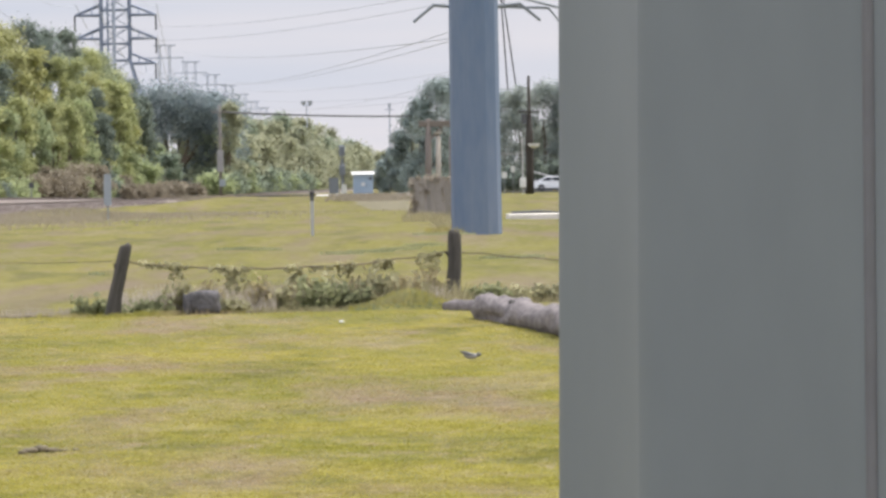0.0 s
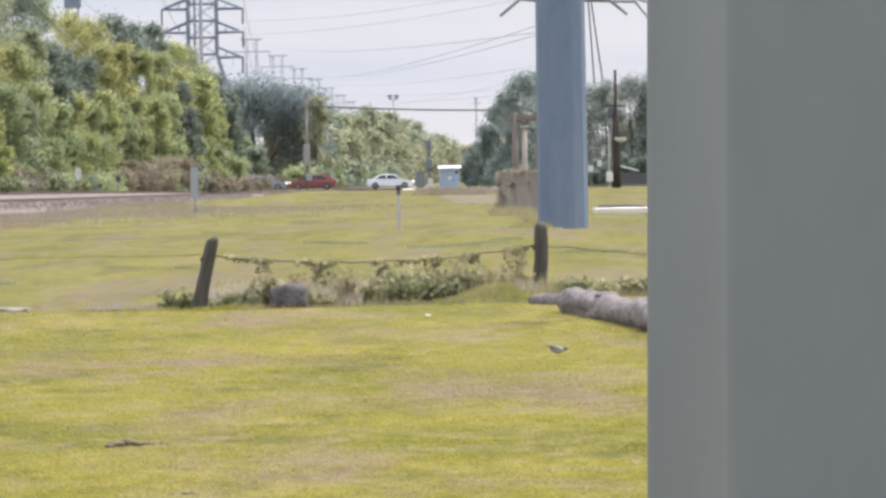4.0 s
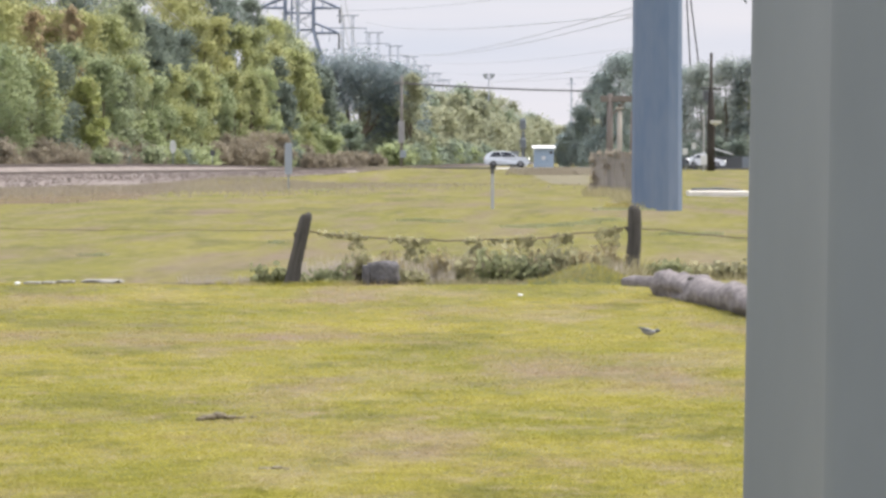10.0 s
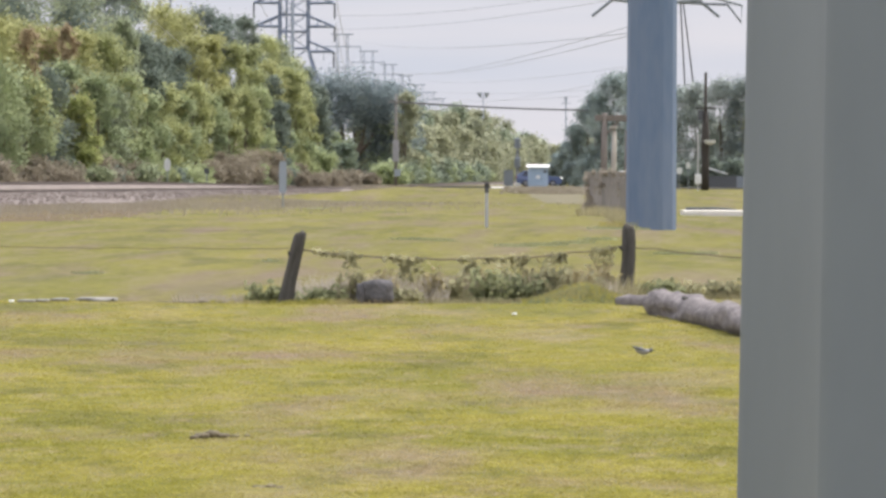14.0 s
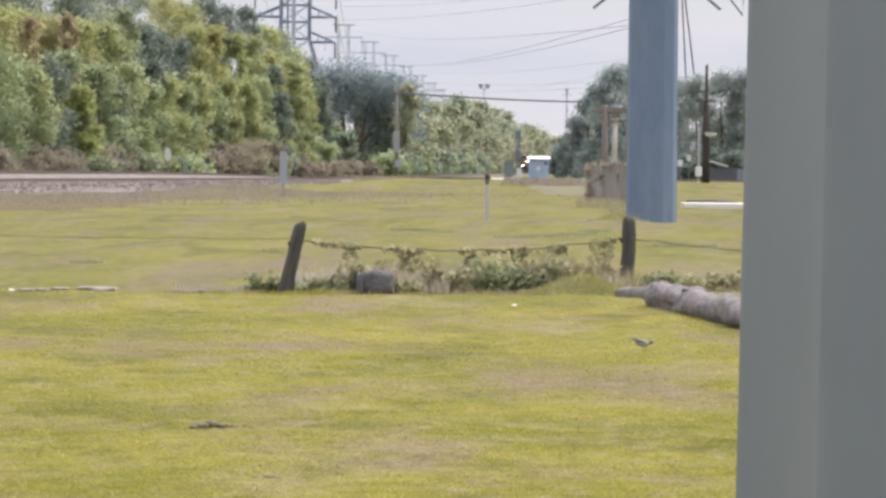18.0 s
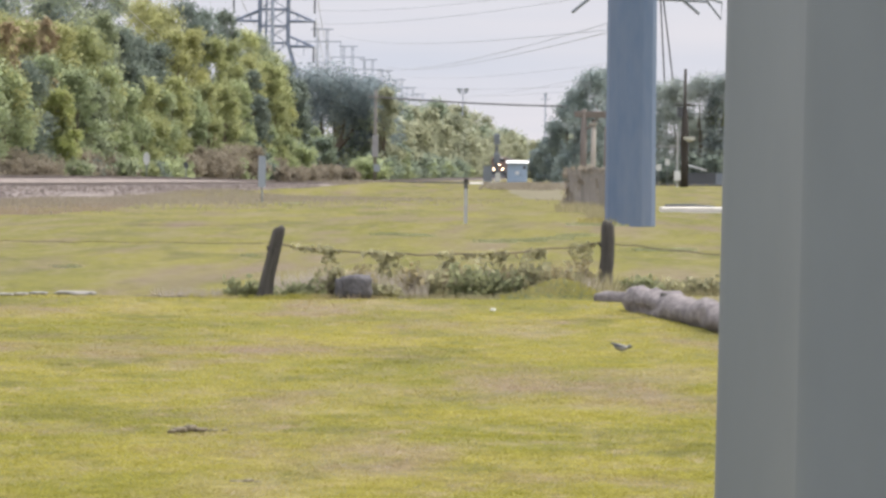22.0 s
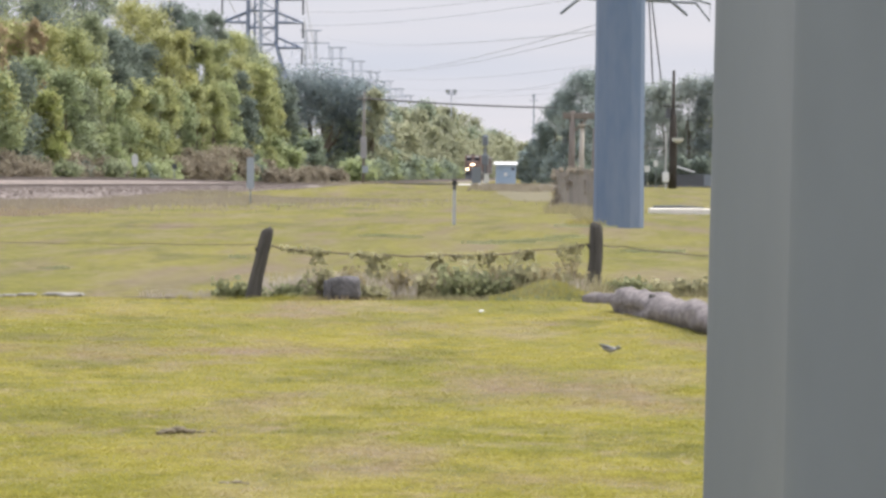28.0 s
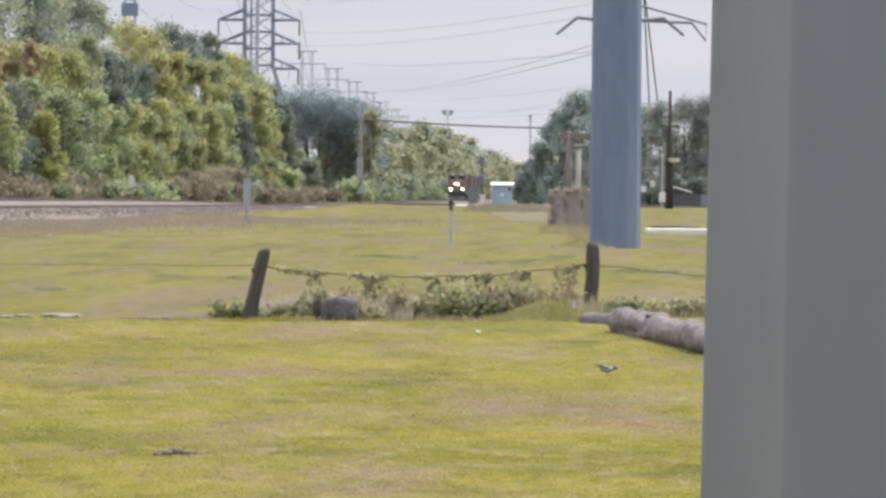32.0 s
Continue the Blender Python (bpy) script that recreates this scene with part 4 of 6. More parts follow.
def wire(name, a, b, sag, radius, material, label, group="", sides=4, n=14):
    a, b = Vector(a), Vector(b)
    pts = [a.lerp(b, k / n) - Vector((0, 0, 4 * sag * (k / n) * (1 - k / n))) for k in range(n + 1)]
    return tagged(finish(name, tubed(pts, radius, sides), material), label, "wire", group)


def build_wires():
    # conductors of the pole line, from the near pole over the next ones
    for s in (-1, 1):
        for k, z in enumerate((24.5, 20.8, 17.0)):
            wire("conductor", (-32 + s * 5, 625, z), (-56 + s * 4.5, 1339, 35 - 5 * k), 6, 0.04, WIRE, "thin overhead conductor of the lattice towers", "overhead conductors")
            wire("conductor", (-18 + s * 5, 150, z + 6), (-32 + s * 5, 625, z), 7, 0.022, WIRE, "thin overhead conductor of the lattice towers", "overhead conductors")
    # long spans from the far towers to the steel pole; which tower, height there, height on the pole, sag
    for k, z0, z1, sag in ((0, 38, 11.8, 1.6), (2, 38, 11.9, 2.2), (1, 34, 12.6, 2.4)):
        wire("conductor", (-56 + 0.36 * k + 4.4, 1339 + 178 * k, z0), (6.9, 345, z1), sag, 0.04, WIRE, "thin overhead conductor against the pale sky", "overhead conductors")
    for k, z0, z1, sag in ((3, 38, 17.4, 1.6), (4, 37, 14.4, 1.0), (5, 37, 13.8, 1.2), (6, 38, 16.0, 1.6)):
        wire("conductor", (-56 + 0.36 * k + 4.4, 1339 + 178 * k, z0), (11.6, 700, z1), sag, 0.04, WIRE, "thin overhead conductor against the pale sky", "overhead conductors")
    for z0, z1, sag in ((21.7, 15.2, 0.8), (20.0, 14.4, 0.7), (25.3, 17.5, 0.6)):
        wire("conductor", (-27.1, 625, z0), (6.9, 345, z1), sag, 0.024, WIRE, "thin overhead conductor against the pale sky", "overhead conductors")
    # thick black cable over the road
    wire("cable", (-15.2, 488, 9.0), (13.6, 620, 10.2), 0.35, 0.09, CABLE, "thick black cable strung across over the road", sides=6)
    wire("guy_wire", (14.45, 620, 40), (16.75, 620, 0.6), 0.0, 0.09, CABLE, "dark guy wire of the distant steel pole", "guy wires")
    wire("guy_wire", (13.6, 620, 40), (18.7, 620, 0.6), 0.0, 0.09, CABLE, "dark guy wire of the distant steel pole", "guy wires")


build_wires()


# ------------------------------------------------------------------ the fence line on the lawn
def fence_post(x, y, height, radius, lean, label, seed):
    z = land(x, y) - 0.03
    t = thing("fence_post", pose(x, y, z, 0, lean, 0), label, "fence post", "old fence posts")
    rng = random.Random(seed)
    zs = (-0.2, 0, 0.12, height * 0.3, height * 0.55, height * 0.8, height * 0.93, height * 0.985, height)
    rr = (1.35, 1.32, 1.16, 1.02, 0.98, 0.96, 0.93, 0.78, 0.45)
    pts = [(rng.uniform(-0.012, 0.012), 0, q) for q in zs]
    part("shaft", tubed(pts, [radius * r for r in rr], 14, wobble=0.035, rng=rng), WEATHERED, t, smooth=True)
    part("knob", tubed([(-radius * 0.7, -0.02, height * 0.68), (-radius * 1.15, -0.03, height * 0.72)], [0.035, 0.02], 7), WEATHERED, t)
    for k in range(2):
        part("staple", boxed(radius * 0.9, radius * 1.12, -0.015, 0.015, height * (0.55 + 0.2 * k), height * (0.56 + 0.2 * k)), RUSTWIRE, t)
    return t


fence_post(-3.52, 66.3, 1.02, 0.088, 12.3, "leaning dark weathered round wooden fence post", 1)
fence_post(1.03, 70.0, 1.06, 0.098, 0.8, "upright dark weathered round wooden fence post", 2)


def sagging(a, b, sag, r, label, n=24, seed=0):
    rng = random.Random(seed)
    a, b = Vector(a), Vector(b)
    pts = [a.lerp(b, k / n) - Vector((0, 0, 4 * sag * (k / n) * (1 - k / n) + rng.uniform(-0.012, 0.012))) for k in range(n + 1)]
    return tagged(finish("fence_wire", tubed(pts, r, 4), RUSTWIRE), label, "wire", "fence wires")


sagging((-3.27, 66.3, 0.68), (0.94, 70.0, 0.70), 0.145, 0.010, "rusty sagging wire between the fence posts", seed=1)
sagging((-3.40, 66.3, 0.70), (-9.6, 64.8, 0.78), 0.03, 0.0045, "rusty wire running on from the leaning post", seed=3)
sagging((1.12, 70.0, 0.70), (4.6, 73.0, 0.42), 0.04, 0.008, "rusty sagging wire beyond the upright post", seed=2)


def weed(x, y, height, spread, n, seed, leaf="weed", stems=22, size=0.035):
    rs = np.random.RandomState(seed)
    t = thing("weed_clump", pose(x, y, land(x, y) - 0.02), "straggling dark green weeds along the old fence", "weeds", "weeds along the fence")
    bm = bmesh.new()
    tips = []
    for k in range(stems):
        a = rs.uniform(0, 2 * math.pi)
        q = rs.uniform(0.1, 1)
        e = Vector((math.cos(a) * spread * q, math.sin(a) * spread * q * 0.6, height * rs.uniform(0.4, 1.0)))
        s = Vector((e.x * 0.5, e.y * 0.5, 0))
        tube(bm, [s, s.lerp(e, 0.5) + Vector((rs.uniform(-0.03, 0.03), 0, 0.04)), e], [0.008, 0.006, 0.003], 4)
        tips.append((s, e))
    part("stalk", bm, LEAF["vine"], t)["kind"] = "stuff"
    k = rs.randint(0, stems, n)
    S, E_ = np.array([tuple(p[0]) for p in tips])[k], np.array([tuple(p[1]) for p in tips])[k]
    q = rs.uniform(0.05, 1.05, n)[:, None]
    c = S + (E_ - S) * q + rs.normal(0, 0.065, (n, 3)) * (1.1 - 0.5 * q)
    c[:, 2] = np.abs(c[:, 2])
    nrm = random_dirs(rs, n)
    a = np.cross(nrm, random_dirs(rs, n))
    a /= np.linalg.norm(a, axis=1)[:, None] + 1e-9
    b = np.cross(nrm, a)
    s = size * rs.uniform(0.5, 1.5, n)[:, None]
    quads_mesh("leaves", c, a * s * 0.7, b * s, LEAF[leaf], t)
    return t


WEEDS = ((-3.80, 66.6, 0.25, 0.27, 330), (-3.42, 66.9, 0.10, 0.26, 120), (-3.05, 66.6, 0.17, 0.32, 240), (-2.65, 66.9, 0.42, 0.25, 190), (-2.2, 66.9, 0.42, 0.25, 120), (-1.95, 66.3, 0.18, 0.3, 200),
         (-1.55, 67.5, 0.46, 0.22, 110), (-1.25, 67.6, 0.34, 0.3, 200), (-0.85, 67.2, 0.46, 0.32, 380), (-0.45, 67.5, 0.34, 0.38, 420), (-0.05, 67.8, 0.50, 0.30, 380), (0.25, 68.2, 0.44, 0.35, 300),
         (0.7, 69.4, 0.48, 0.25, 120), (1.5, 70.5, 0.24, 0.35, 380), (1.95, 70.8, 0.19, 0.4, 360), (2.45, 71.0, 0.22, 0.4, 340), (-1.05, 67.9, 0.40, 0.28, 180), (-0.62, 68.0, 0.42, 0.35, 300), (-0.25, 68.2, 0.52, 0.25, 200), (0.45, 69.0, 0.40, 0.3, 240))
for _k, (_x, _y, _h, _s, _n) in enumerate(WEEDS):
    weed(_x, _y, _h * 1.1, _s, int(_n * 1.9), 500 + _k, "weed" if _k in (0, 2, 8, 9, 13) else "dry_weed" if _k in (4, 6, 11, 12, 16, 18, 20) else "pale_weed", size=0.04)


def wire_vine(a, b, sag, spans, seed):
    """Dry vine wound along stretches of the wire, with short hanging ends."""
    rs = np.random.RandomState(seed)
    a, b = np.array(a), np.array(b)
    c = []
    for q0, q1, n, drop in spans:
        q = rs.uniform(q0, q1, n)
        p = a + (b - a) * q[:, None]
        p[:, 2] -= 4 * sag * q * (1 - q) + drop * rs.uniform(0, 1, n) ** 2
        c.append(p + rs.normal(0, 0.018, (n, 3)))
    c = np.concatenate(c)
    n = len(c)
    nrm = random_dirs(rs, n)
    u = np.cross(nrm, random_dirs(rs, n))
    u /= np.linalg.norm(u, axis=1)[:, None] + 1e-9
    s = 0.042 * rs.uniform(0.5, 1.4, n)[:, None]
    return tagged(quads_mesh("wire_vine", c, u * s * 0.7, np.cross(nrm, u) * s, LEAF["pale_weed"]), "dry vine wound along the sagging fence wire", "vine")


wire_vine((-3.27, 66.3, 0.68), (0.94, 70.0, 0.70), 0.145, ((0.03, 0.16, 60, 0.03), (0.12, 0.17, 90, 0.2), (0.24, 0.33, 60, 0.05), (0.29, 0.37, 170, 0.3), (0.48, 0.53, 90, 0.22), (0.55, 0.63, 40, 0.05), (0.64, 0.70, 120, 0.3), (0.76, 0.82, 70, 0.12), (0.90, 0.98, 130, 0.28)), 61)


def rubble(name, x, y, sx, sy, sz, material, label, category, seed, sub=3, z=None, turn=0):
    bm = bmesh.new()
    bmesh.ops.create_icosphere(bm, subdivisions=sub, radius=1)
    for v in bm.verts:
        p = v.co.copy()
        k = max(abs(p.x), abs(p.y), abs(p.z))
        p = p.lerp(p / k * 0.86, 0.6)
        p *= 1 + 0.16 * noise.noise(p * 1.7 + Vector((seed, 0, 0))) + 0.05 * noise.noise(p * 5 + Vector((0, seed, 0)))
        v.co = Vector((p.x * sx / 2, p.y * sy / 2, (p.z * 0.5 + 0.42) * sz))
    ob = finish(name, bm, material, smooth=True)
    ob.matrix_basis = pose(x, y, land(x, y) if z is None else z, 0, 0, turn)
    return tagged(ob, label, category)


rubble("concrete_chunk", -2.30, 66.0, 0.50, 0.48, 0.36, STONE, "broken grey concrete chunk among weeds by the fence", "rock", 3)
rubble("concrete_chunk", -2.50, 65.92, 0.13, 0.3, 0.31, STONE, "small dark concrete lump leaning on the chunk", "rock", 14)
rubble("concrete_chunk", -5.95, 66.0, 0.58, 0.7, 0.065, DULLSTONE, "flat pale concrete slab sunk in the grass", "slab", 5)
for _x, _y, _w in ((-6.36, 65.3, 0.26), (-6.52, 64.6, 0.2), (-6.66, 64.0, 0.24)):
    rubble("concrete_chunk", _x, _y, _w, 0.4, 0.045, DULLSTONE, "small pale concrete piece sunk in the grass", "slab", 11 + _w)
CLODS = ((-2.27, 31.6, 0.11, 0.026), (-2.21, 31.7, 0.10, 0.034), (-2.14, 31.7, 0.09, 0.022), (-2.31, 31.5, 0.06, 0.018), (-2.07, 31.8, 0.07, 0.012), (-2.00, 31.9, 0.05, 0.009), (-1.62, 26.6, 0.08, 0.010), (-1.56, 26.65, 0.07, 0.013), (-1.51, 26.6, 0.05, 0.008))
for _k, (_x, _y, _s, _h) in enumerate(CLODS):
    tagged(rubble("dirt_clod", _x + 0.08, _y, _s, _s * 1.4, _h * 1.5, SOIL, "dark clod of dry earth on the lawn", "dirt", 6 + 1.3 * _k, 2), "dark clod of dry earth on the lawn", "dirt", "clods of earth")
# Dark strip standing in for the shade line along the lawn's low step.
_rng = random.Random(31)
_shade_line = [(-5.2 + 0.09 * k, 66.05 + 0.05 * math.sin(0.5 * k), land(-5.2 + 0.09 * k, 66.05) + 0.004) for k in range(40)]
tagged(finish("lawn_edge", tubed(_shade_line, [0.026 * _rng.uniform(0.3, 1.2) for _ in _shade_line], 7, wobble=0.3, rng=_rng), SOIL), "dark ragged strip for the shade of the step where the mown lawn ends", "soil", kind="structure")
rubble("paper_scrap", -0.45, 59.7, 0.07, 0.1, 0.03, WHITE, "small white scrap of litter on the grass", "litter", 8, 2)


rubble("paper_scrap", -6.8, 63.5, 0.08, 0.1, 0.04, WHITE, "small white scrap of litter on the grass", "litter", 9, 2)


def build_log():
    t = thing("fallen_log", pose(1.25, 60.5, land(1.2, 60.0) - 0.07), "barkless grey fallen tree trunk lying on the lawn", "log")
    rng = random.Random(5)
    pts, rad = [], []
    for k in range(70):
        q = (k / 69) ** 1.6
        pts.append((0.04 * math.sin(5 * q) + 1.17 * q, -10.5 * q, 0.14 + 0.02 * math.sin(4 * q)))
        rad.append(0.178 * math.sqrt(1 - max(0.0, 1 - (q * 10.5 + 0.03) / 0.55) ** 2) * (1 + 0.05 * math.sin(9 * q)) * (1 + 0.22 * math.exp(-q * 10.5 / 1.3)))
    bm = tubed(pts, rad, 26)
    for v in bm.verts:
        p = v.co.copy()
        lump = 0.065 * noise.noise(Vector((p.x * 5, p.y * 0.7, p.z * 5))) + 0.07 * noise.noise(Vector((p.x * 3, p.y * 0.5, p.z * 3 + 7))) + 0.035 * noise.noise(Vector((p.x * 13, p.y * 0.9, p.z * 13)))
        c = Vector((1.17 * -p.y / 10.5, p.y, 0.14))
        v.co += (p - c).normalized() * lump
    part("trunk", bm, LOGWOOD, t, smooth=True)
    part("knot", tubed([(0.245, -2.0, 0.30), (0.26, -2.5, 0.315), (0.31, -3.0, 0.30), (0.36, -3.5, 0.27)], [0.012, 0.03, 0.028, 0.008], 8), WEATHERED, t, "dark split knot")
    part("split", tubed([(0.0, -0.02, 0.20), (0.06, -0.5, 0.29), (0.14, -1.1, 0.30)], [0.02, 0.018, 0.004], 6), WEATHERED, t, "dark drying crack")
    part("branch_stub", tubed([(0.62, -5.6, 0.26), (0.60, -5.6, 0.33)], [0.05, 0.03], 8), LOGWOOD, t)
    return t


build_log()
tagged(finish("branch_piece", tubed([(0.84, 63.3, 0.10), (0.94, 63.0, 0.105), (1.1, 62.7, 0.10), (1.22, 62.4, 0.11), (1.36, 62.0, 0.08)], [0.07, 0.09, 0.10, 0.09, 0.07], 12, wobble=0.14, rng=random.Random(3)), LOGWOOD, smooth=True), "short pale broken branch by the fallen log", "branch")


def build_bird():
    t = thing("bird", pose(0.84, 46.8, land(0.84, 46.8)), "small grey and white bird standing on the lawn", "bird")
    bm = bmesh.new()
    rings = tube(bm, [(-0.075, 0, 0.075), (-0.05, 0, 0.062), (-0.015, 0, 0.052), (0.02, 0, 0.05), (0.05, 0, 0.055), (0.068, 0, 0.062)], [0.006, 0.02, 0.028, 0.027, 0.018, 0.008], 10)
    part("body", bm, LOCOGREY, t, "grey-white breast", smooth=True)
    part("wing", tubed([(-0.105, 0.015, 0.10), (-0.03, 0.018, 0.075), (0.03, 0.016, 0.062)], [0.004, 0.018, 0.008], 6), DARK, t, "dark folded wing")
    part("wing", tubed([(-0.105, -0.015, 0.10), (-0.03, -0.018, 0.075), (0.03, -0.016, 0.062)], [0.004, 0.018, 0.008], 6), DARK, t, "dark folded wing")
    bm = bmesh.new()
    bmesh.ops.create_icosphere(bm, subdivisions=2, radius=0.02)
    for v in bm.verts:
        v.co += Vector((0.072, 0, 0.066))
    part("head", bm, DARK, t, "dark head", smooth=True)
    part("beak", tubed([(0.088, 0, 0.064), (0.112, 0, 0.058)], [0.006, 0.001], 6), BLACK, t)
    for s in (-1, 1):
        part("leg", tubed([(0.0, 0.012 * s, 0.03), (0.004, 0.012 * s, -0.01)], 0.003, 5), DARK, t)


build_bird()


# ------------------------------------------------------------------ signs, posts and cabinets along the railway
def marker_post():
    x, y = -2.1, 160.0
    t = thing("marker_post", pose(x, y, land(x, y)), "slim white marker post with a black cap", "post")
    part("shaft", boxed(-0.055, 0.055, -0.02, 0.02, -0.1, 1.12), POSTGREY, t, bevel=0.008)
    part("band", boxed(-0.057, 0.057, -0.022, 0.022, 1.12, 1.30), DARK, t)
    part("cap", boxed(-0.075, 0.075, -0.035, 0.035, 1.28, 1.44), BLACK, t, bevel=0.015)


marker_post()


def track_sign(x, y, height, w, h, label, face=SIGNBLUE, oval=False, post=GALV):
    t = thing("track_sign", pose(x, y, land(x, y)), label, "sign", "signs beside the track")
    part("post", tubed([(0, 0, -0.1), (0, 0, height)], 0.045, 8), post, t)
    bm = bmesh.new()
    n = 16
    ring = []
    for k in range(n):
        a = 2 * math.pi * k / n
        c, s = math.cos(a), math.sin(a)
        e = 1.0 if oval else 1 / max(abs(c), abs(s)) ** 0.85
        ring.append((c * w / 2 * e, s * h / 2 * e))
    f = [bm.verts.new((px, -0.055, height - h / 2 + pz)) for px, pz in ring]
    b = [bm.verts.new((px, -0.047, height - h / 2 + pz)) for px, pz in ring]
    bm.faces.new(f)
    bm.faces.new(b[::-1])
    for k in range(n):
        bm.faces.new((f[k], f[(k + 1) % n], b[(k + 1) % n], b[k]))
    part("plate", bm, face, t)
    return t


track_sign(-14.8, 277, 2.55, 0.42, 1.75, "grey trackside sign plate on a steel post")
track_sign(-29.0, 380, 2.6, 0.5, 1.0, "white oval sign at the wood's foot", OFFWHITE, True)
track_sign(-27.4, 400, 1.9, 0.4, 0.45, "small dark sign at the wood's foot", DARK)


def bungalow():
    t = thing("signal_cabinet", pose(-1.48, 490, 0.52), "blue-grey railway signal cabinet with a white roof", "equipment cabinet")
    part("plinth", boxed(-1.05, 1.05, -0.8, 0.8, 0, 0.15), CONCRETE, t)
    part("body", boxed(-0.97, 0.97, -0.75, 0.75, 0.15, 2.3), CABINET, t, bevel=0.03)
    part("roof", prism([(-1.0, 2.22), (-1.0, 2.28), (0.0, 2.5), (1.0, 2.28), (1.0, 2.22)], -1.12, 1.12), WHITE, t, "white overhanging roof")
    d = part("door", boxed(-0.42, 0.42, -0.79, -0.76, 0.25, 2.1), CABINET, t, bevel=0.008)
    part("notice", boxed(-0.17, 0.17, -0.80, -0.792, 1.15, 1.45), OFFWHITE, d, "pale notice plate")
    part("door_handle", boxed(0.31, 0.35, -0.83, -0.79, 1.0, 1.2), DARK, d)
    part("vent", boxed(0.55, 0.85, -0.77, -0.752, 1.7, 1.95), DARK, t)


bungalow()


def small_cabinet(x, y, w, h, material, label):
    t = thing("relay_case", pose(x, y, land(x, y)), label, "equipment cabinet")
    part("body", boxed(-w / 2, w / 2, -0.3, 0.3, 0.1, h), material, t, bevel=0.03)
    part("lid", boxed(-w / 2 - 0.04, w / 2 + 0.04, -0.34, 0.34, h, h + 0.07), material, t)
    part("foot", boxed(-w / 2 + 0.05, w / 2 - 0.05, -0.25, 0.25, -0.1, 0.1), CONCRETE, t)


small_cabinet(-5.3, 600, 1.1, 1.9, HEADGREY, "dark grey relay case beside the railway")
small_cabinet(-4.1, 600, 0.6, 1.1, OFFWHITE, "small pale relay case beside the railway")


def rail_signal(x, y, height):
    t = thing("railway_signal", pose(x, y, land(x, y)), "dark railway signal mast with two black heads", "railway signal")
    part("mast", tubed([(0, 0, -0.1), (0, 0, height)], 0.1, 10), HEADGREY, t)
    for z in (height - 1.6, height - 4.2):
        hd = part("signal_head", boxed(-0.42, 0.42, -0.2, 0.12, z, z + 1.5), HEADGREY, t, bevel=0.1)
        for k in range(3):
            part("hood", tubed([(0, -0.2, z + 0.3 + 0.45 * k), (0, -0.5, z + 0.3 + 0.45 * k)], 0.13, 10), HEADGREY, hd)
    part("ladder", boxed(-0.22, 0.22, 0.12, 0.16, 0.4, height - 1.8), DARK, t)
    part("base", boxed(-0.4, 0.4, -0.4, 0.4, -0.1, 0.3), CONCRETE, t)


rail_signal(-4.9, 690, 6.6)


def utility_pole(x, y, height, material, label, arms=(), extra=True, radius=0.16):
    t = thing("utility_pole", pose(x, y, land(x, y) - 0.1), label, "utility pole", "wooden utility poles")
    part("shaft", tubed([(0, 0, 0), (0, 0, height * 0.5), (0.02, 0, height)], [radius, radius * 0.85, radius * 0.65], 10), material, t, smooth=True)
    for z, w in arms:
        part("crossarm", boxed(-w, w, -0.2, -0.08, z, z + 0.14), material, t, bevel=0.015)
        for s in (-0.9, -0.5, 0.5, 0.9):
            part("insulator", tubed([(s * w, -0.14, z + 0.14), (s * w, -0.14, z + 0.36)], [0.06, 0.04], 8), DARK, t)
    return t


up = utility_pole(14.0, 468, 11.0, CREOSOTE, "dark creosoted utility pole with a stub crossarm", ((7.6, 0.9),), radius=0.2)
part("transformer", tubed([(-0.45, -0.1, 6.6), (-0.45, -0.1, 7.5)], 0.26, 12), DARK, up)
part("lower_shaft", tubed([(0, 0, 0), (0.03, 0, 2.5), (0, 0, 5.2), (0.02, 0, 7.4)], [0.40, 0.36, 0.36, 0.22], 10, wobble=0.12, rng=random.Random(8)), CREOSOTE, up, "thick vine-wrapped lower shaft", smooth=True)
part("lamp_arm", tubed([(0, 0, 4.6), (0.3, -0.6, 4.7), (0.42, -1.0, 4.6)], 0.04, 6), GALV, up)
part("lamp_head", tubed([(0.42, -1.0, 4.75), (0.42, -1.0, 4.5), (0.42, -1.0, 4.3)], [0.55, 0.5, 0.12], 12), OFFWHITE, up, "pale lamp head")
crossing_pole = utility_pole(-15.2, 488, 9.1, DULLWOOD, "grey wooden utility pole at the level crossing", ((8.3, 0.7),), radius=0.17)
part("equipment_box", boxed(-0.3, 0.32, -0.42, -0.16, 2.6, 4.7), LOCOGREY, crossing_pole, "pale metal equipment box", bevel=0.03)
part("warning_plate", boxed(-0.12, 0.5, -0.3, -0.27, 1.2, 1.9), SIGNBLUE, crossing_pole)
utility_pole(11.6, 700, 18.5, CREOSOTE, "tall wooden utility pole behind the trees", ((16.5, 1.2),), radius=0.2)
frame_post = utility_pole(2.45, 246, 4.95, BROWNWOOD, "dark brown wooden post carrying a short beam", radius=0.19)
part("beam", boxed(-0.45, 1.35, -0.12, 0.10, 4.55, 4.85), BROWNWOOD, frame_post, bevel=0.02)
part("strut", tubed([(0.08, -0.02, 3.9), (0.75, -0.02, 4.6)], 0.05, 6), BROWNWOOD, frame_post)
light_post = utility_pole(2.88, 242, 4.2, PALEWOOD, "pale weathered wooden post with a small cap", radius=0.16)
part("cap", boxed(-0.2, 0.2, -0.2, 0.2, 4.18, 4.27), PALEWOOD, light_post, bevel=0.02)
thin_post = utility_pole(3.45, 240, 4.1, BROWNWOOD, "dark brown wooden post beside the steel pole", radius=0.12)


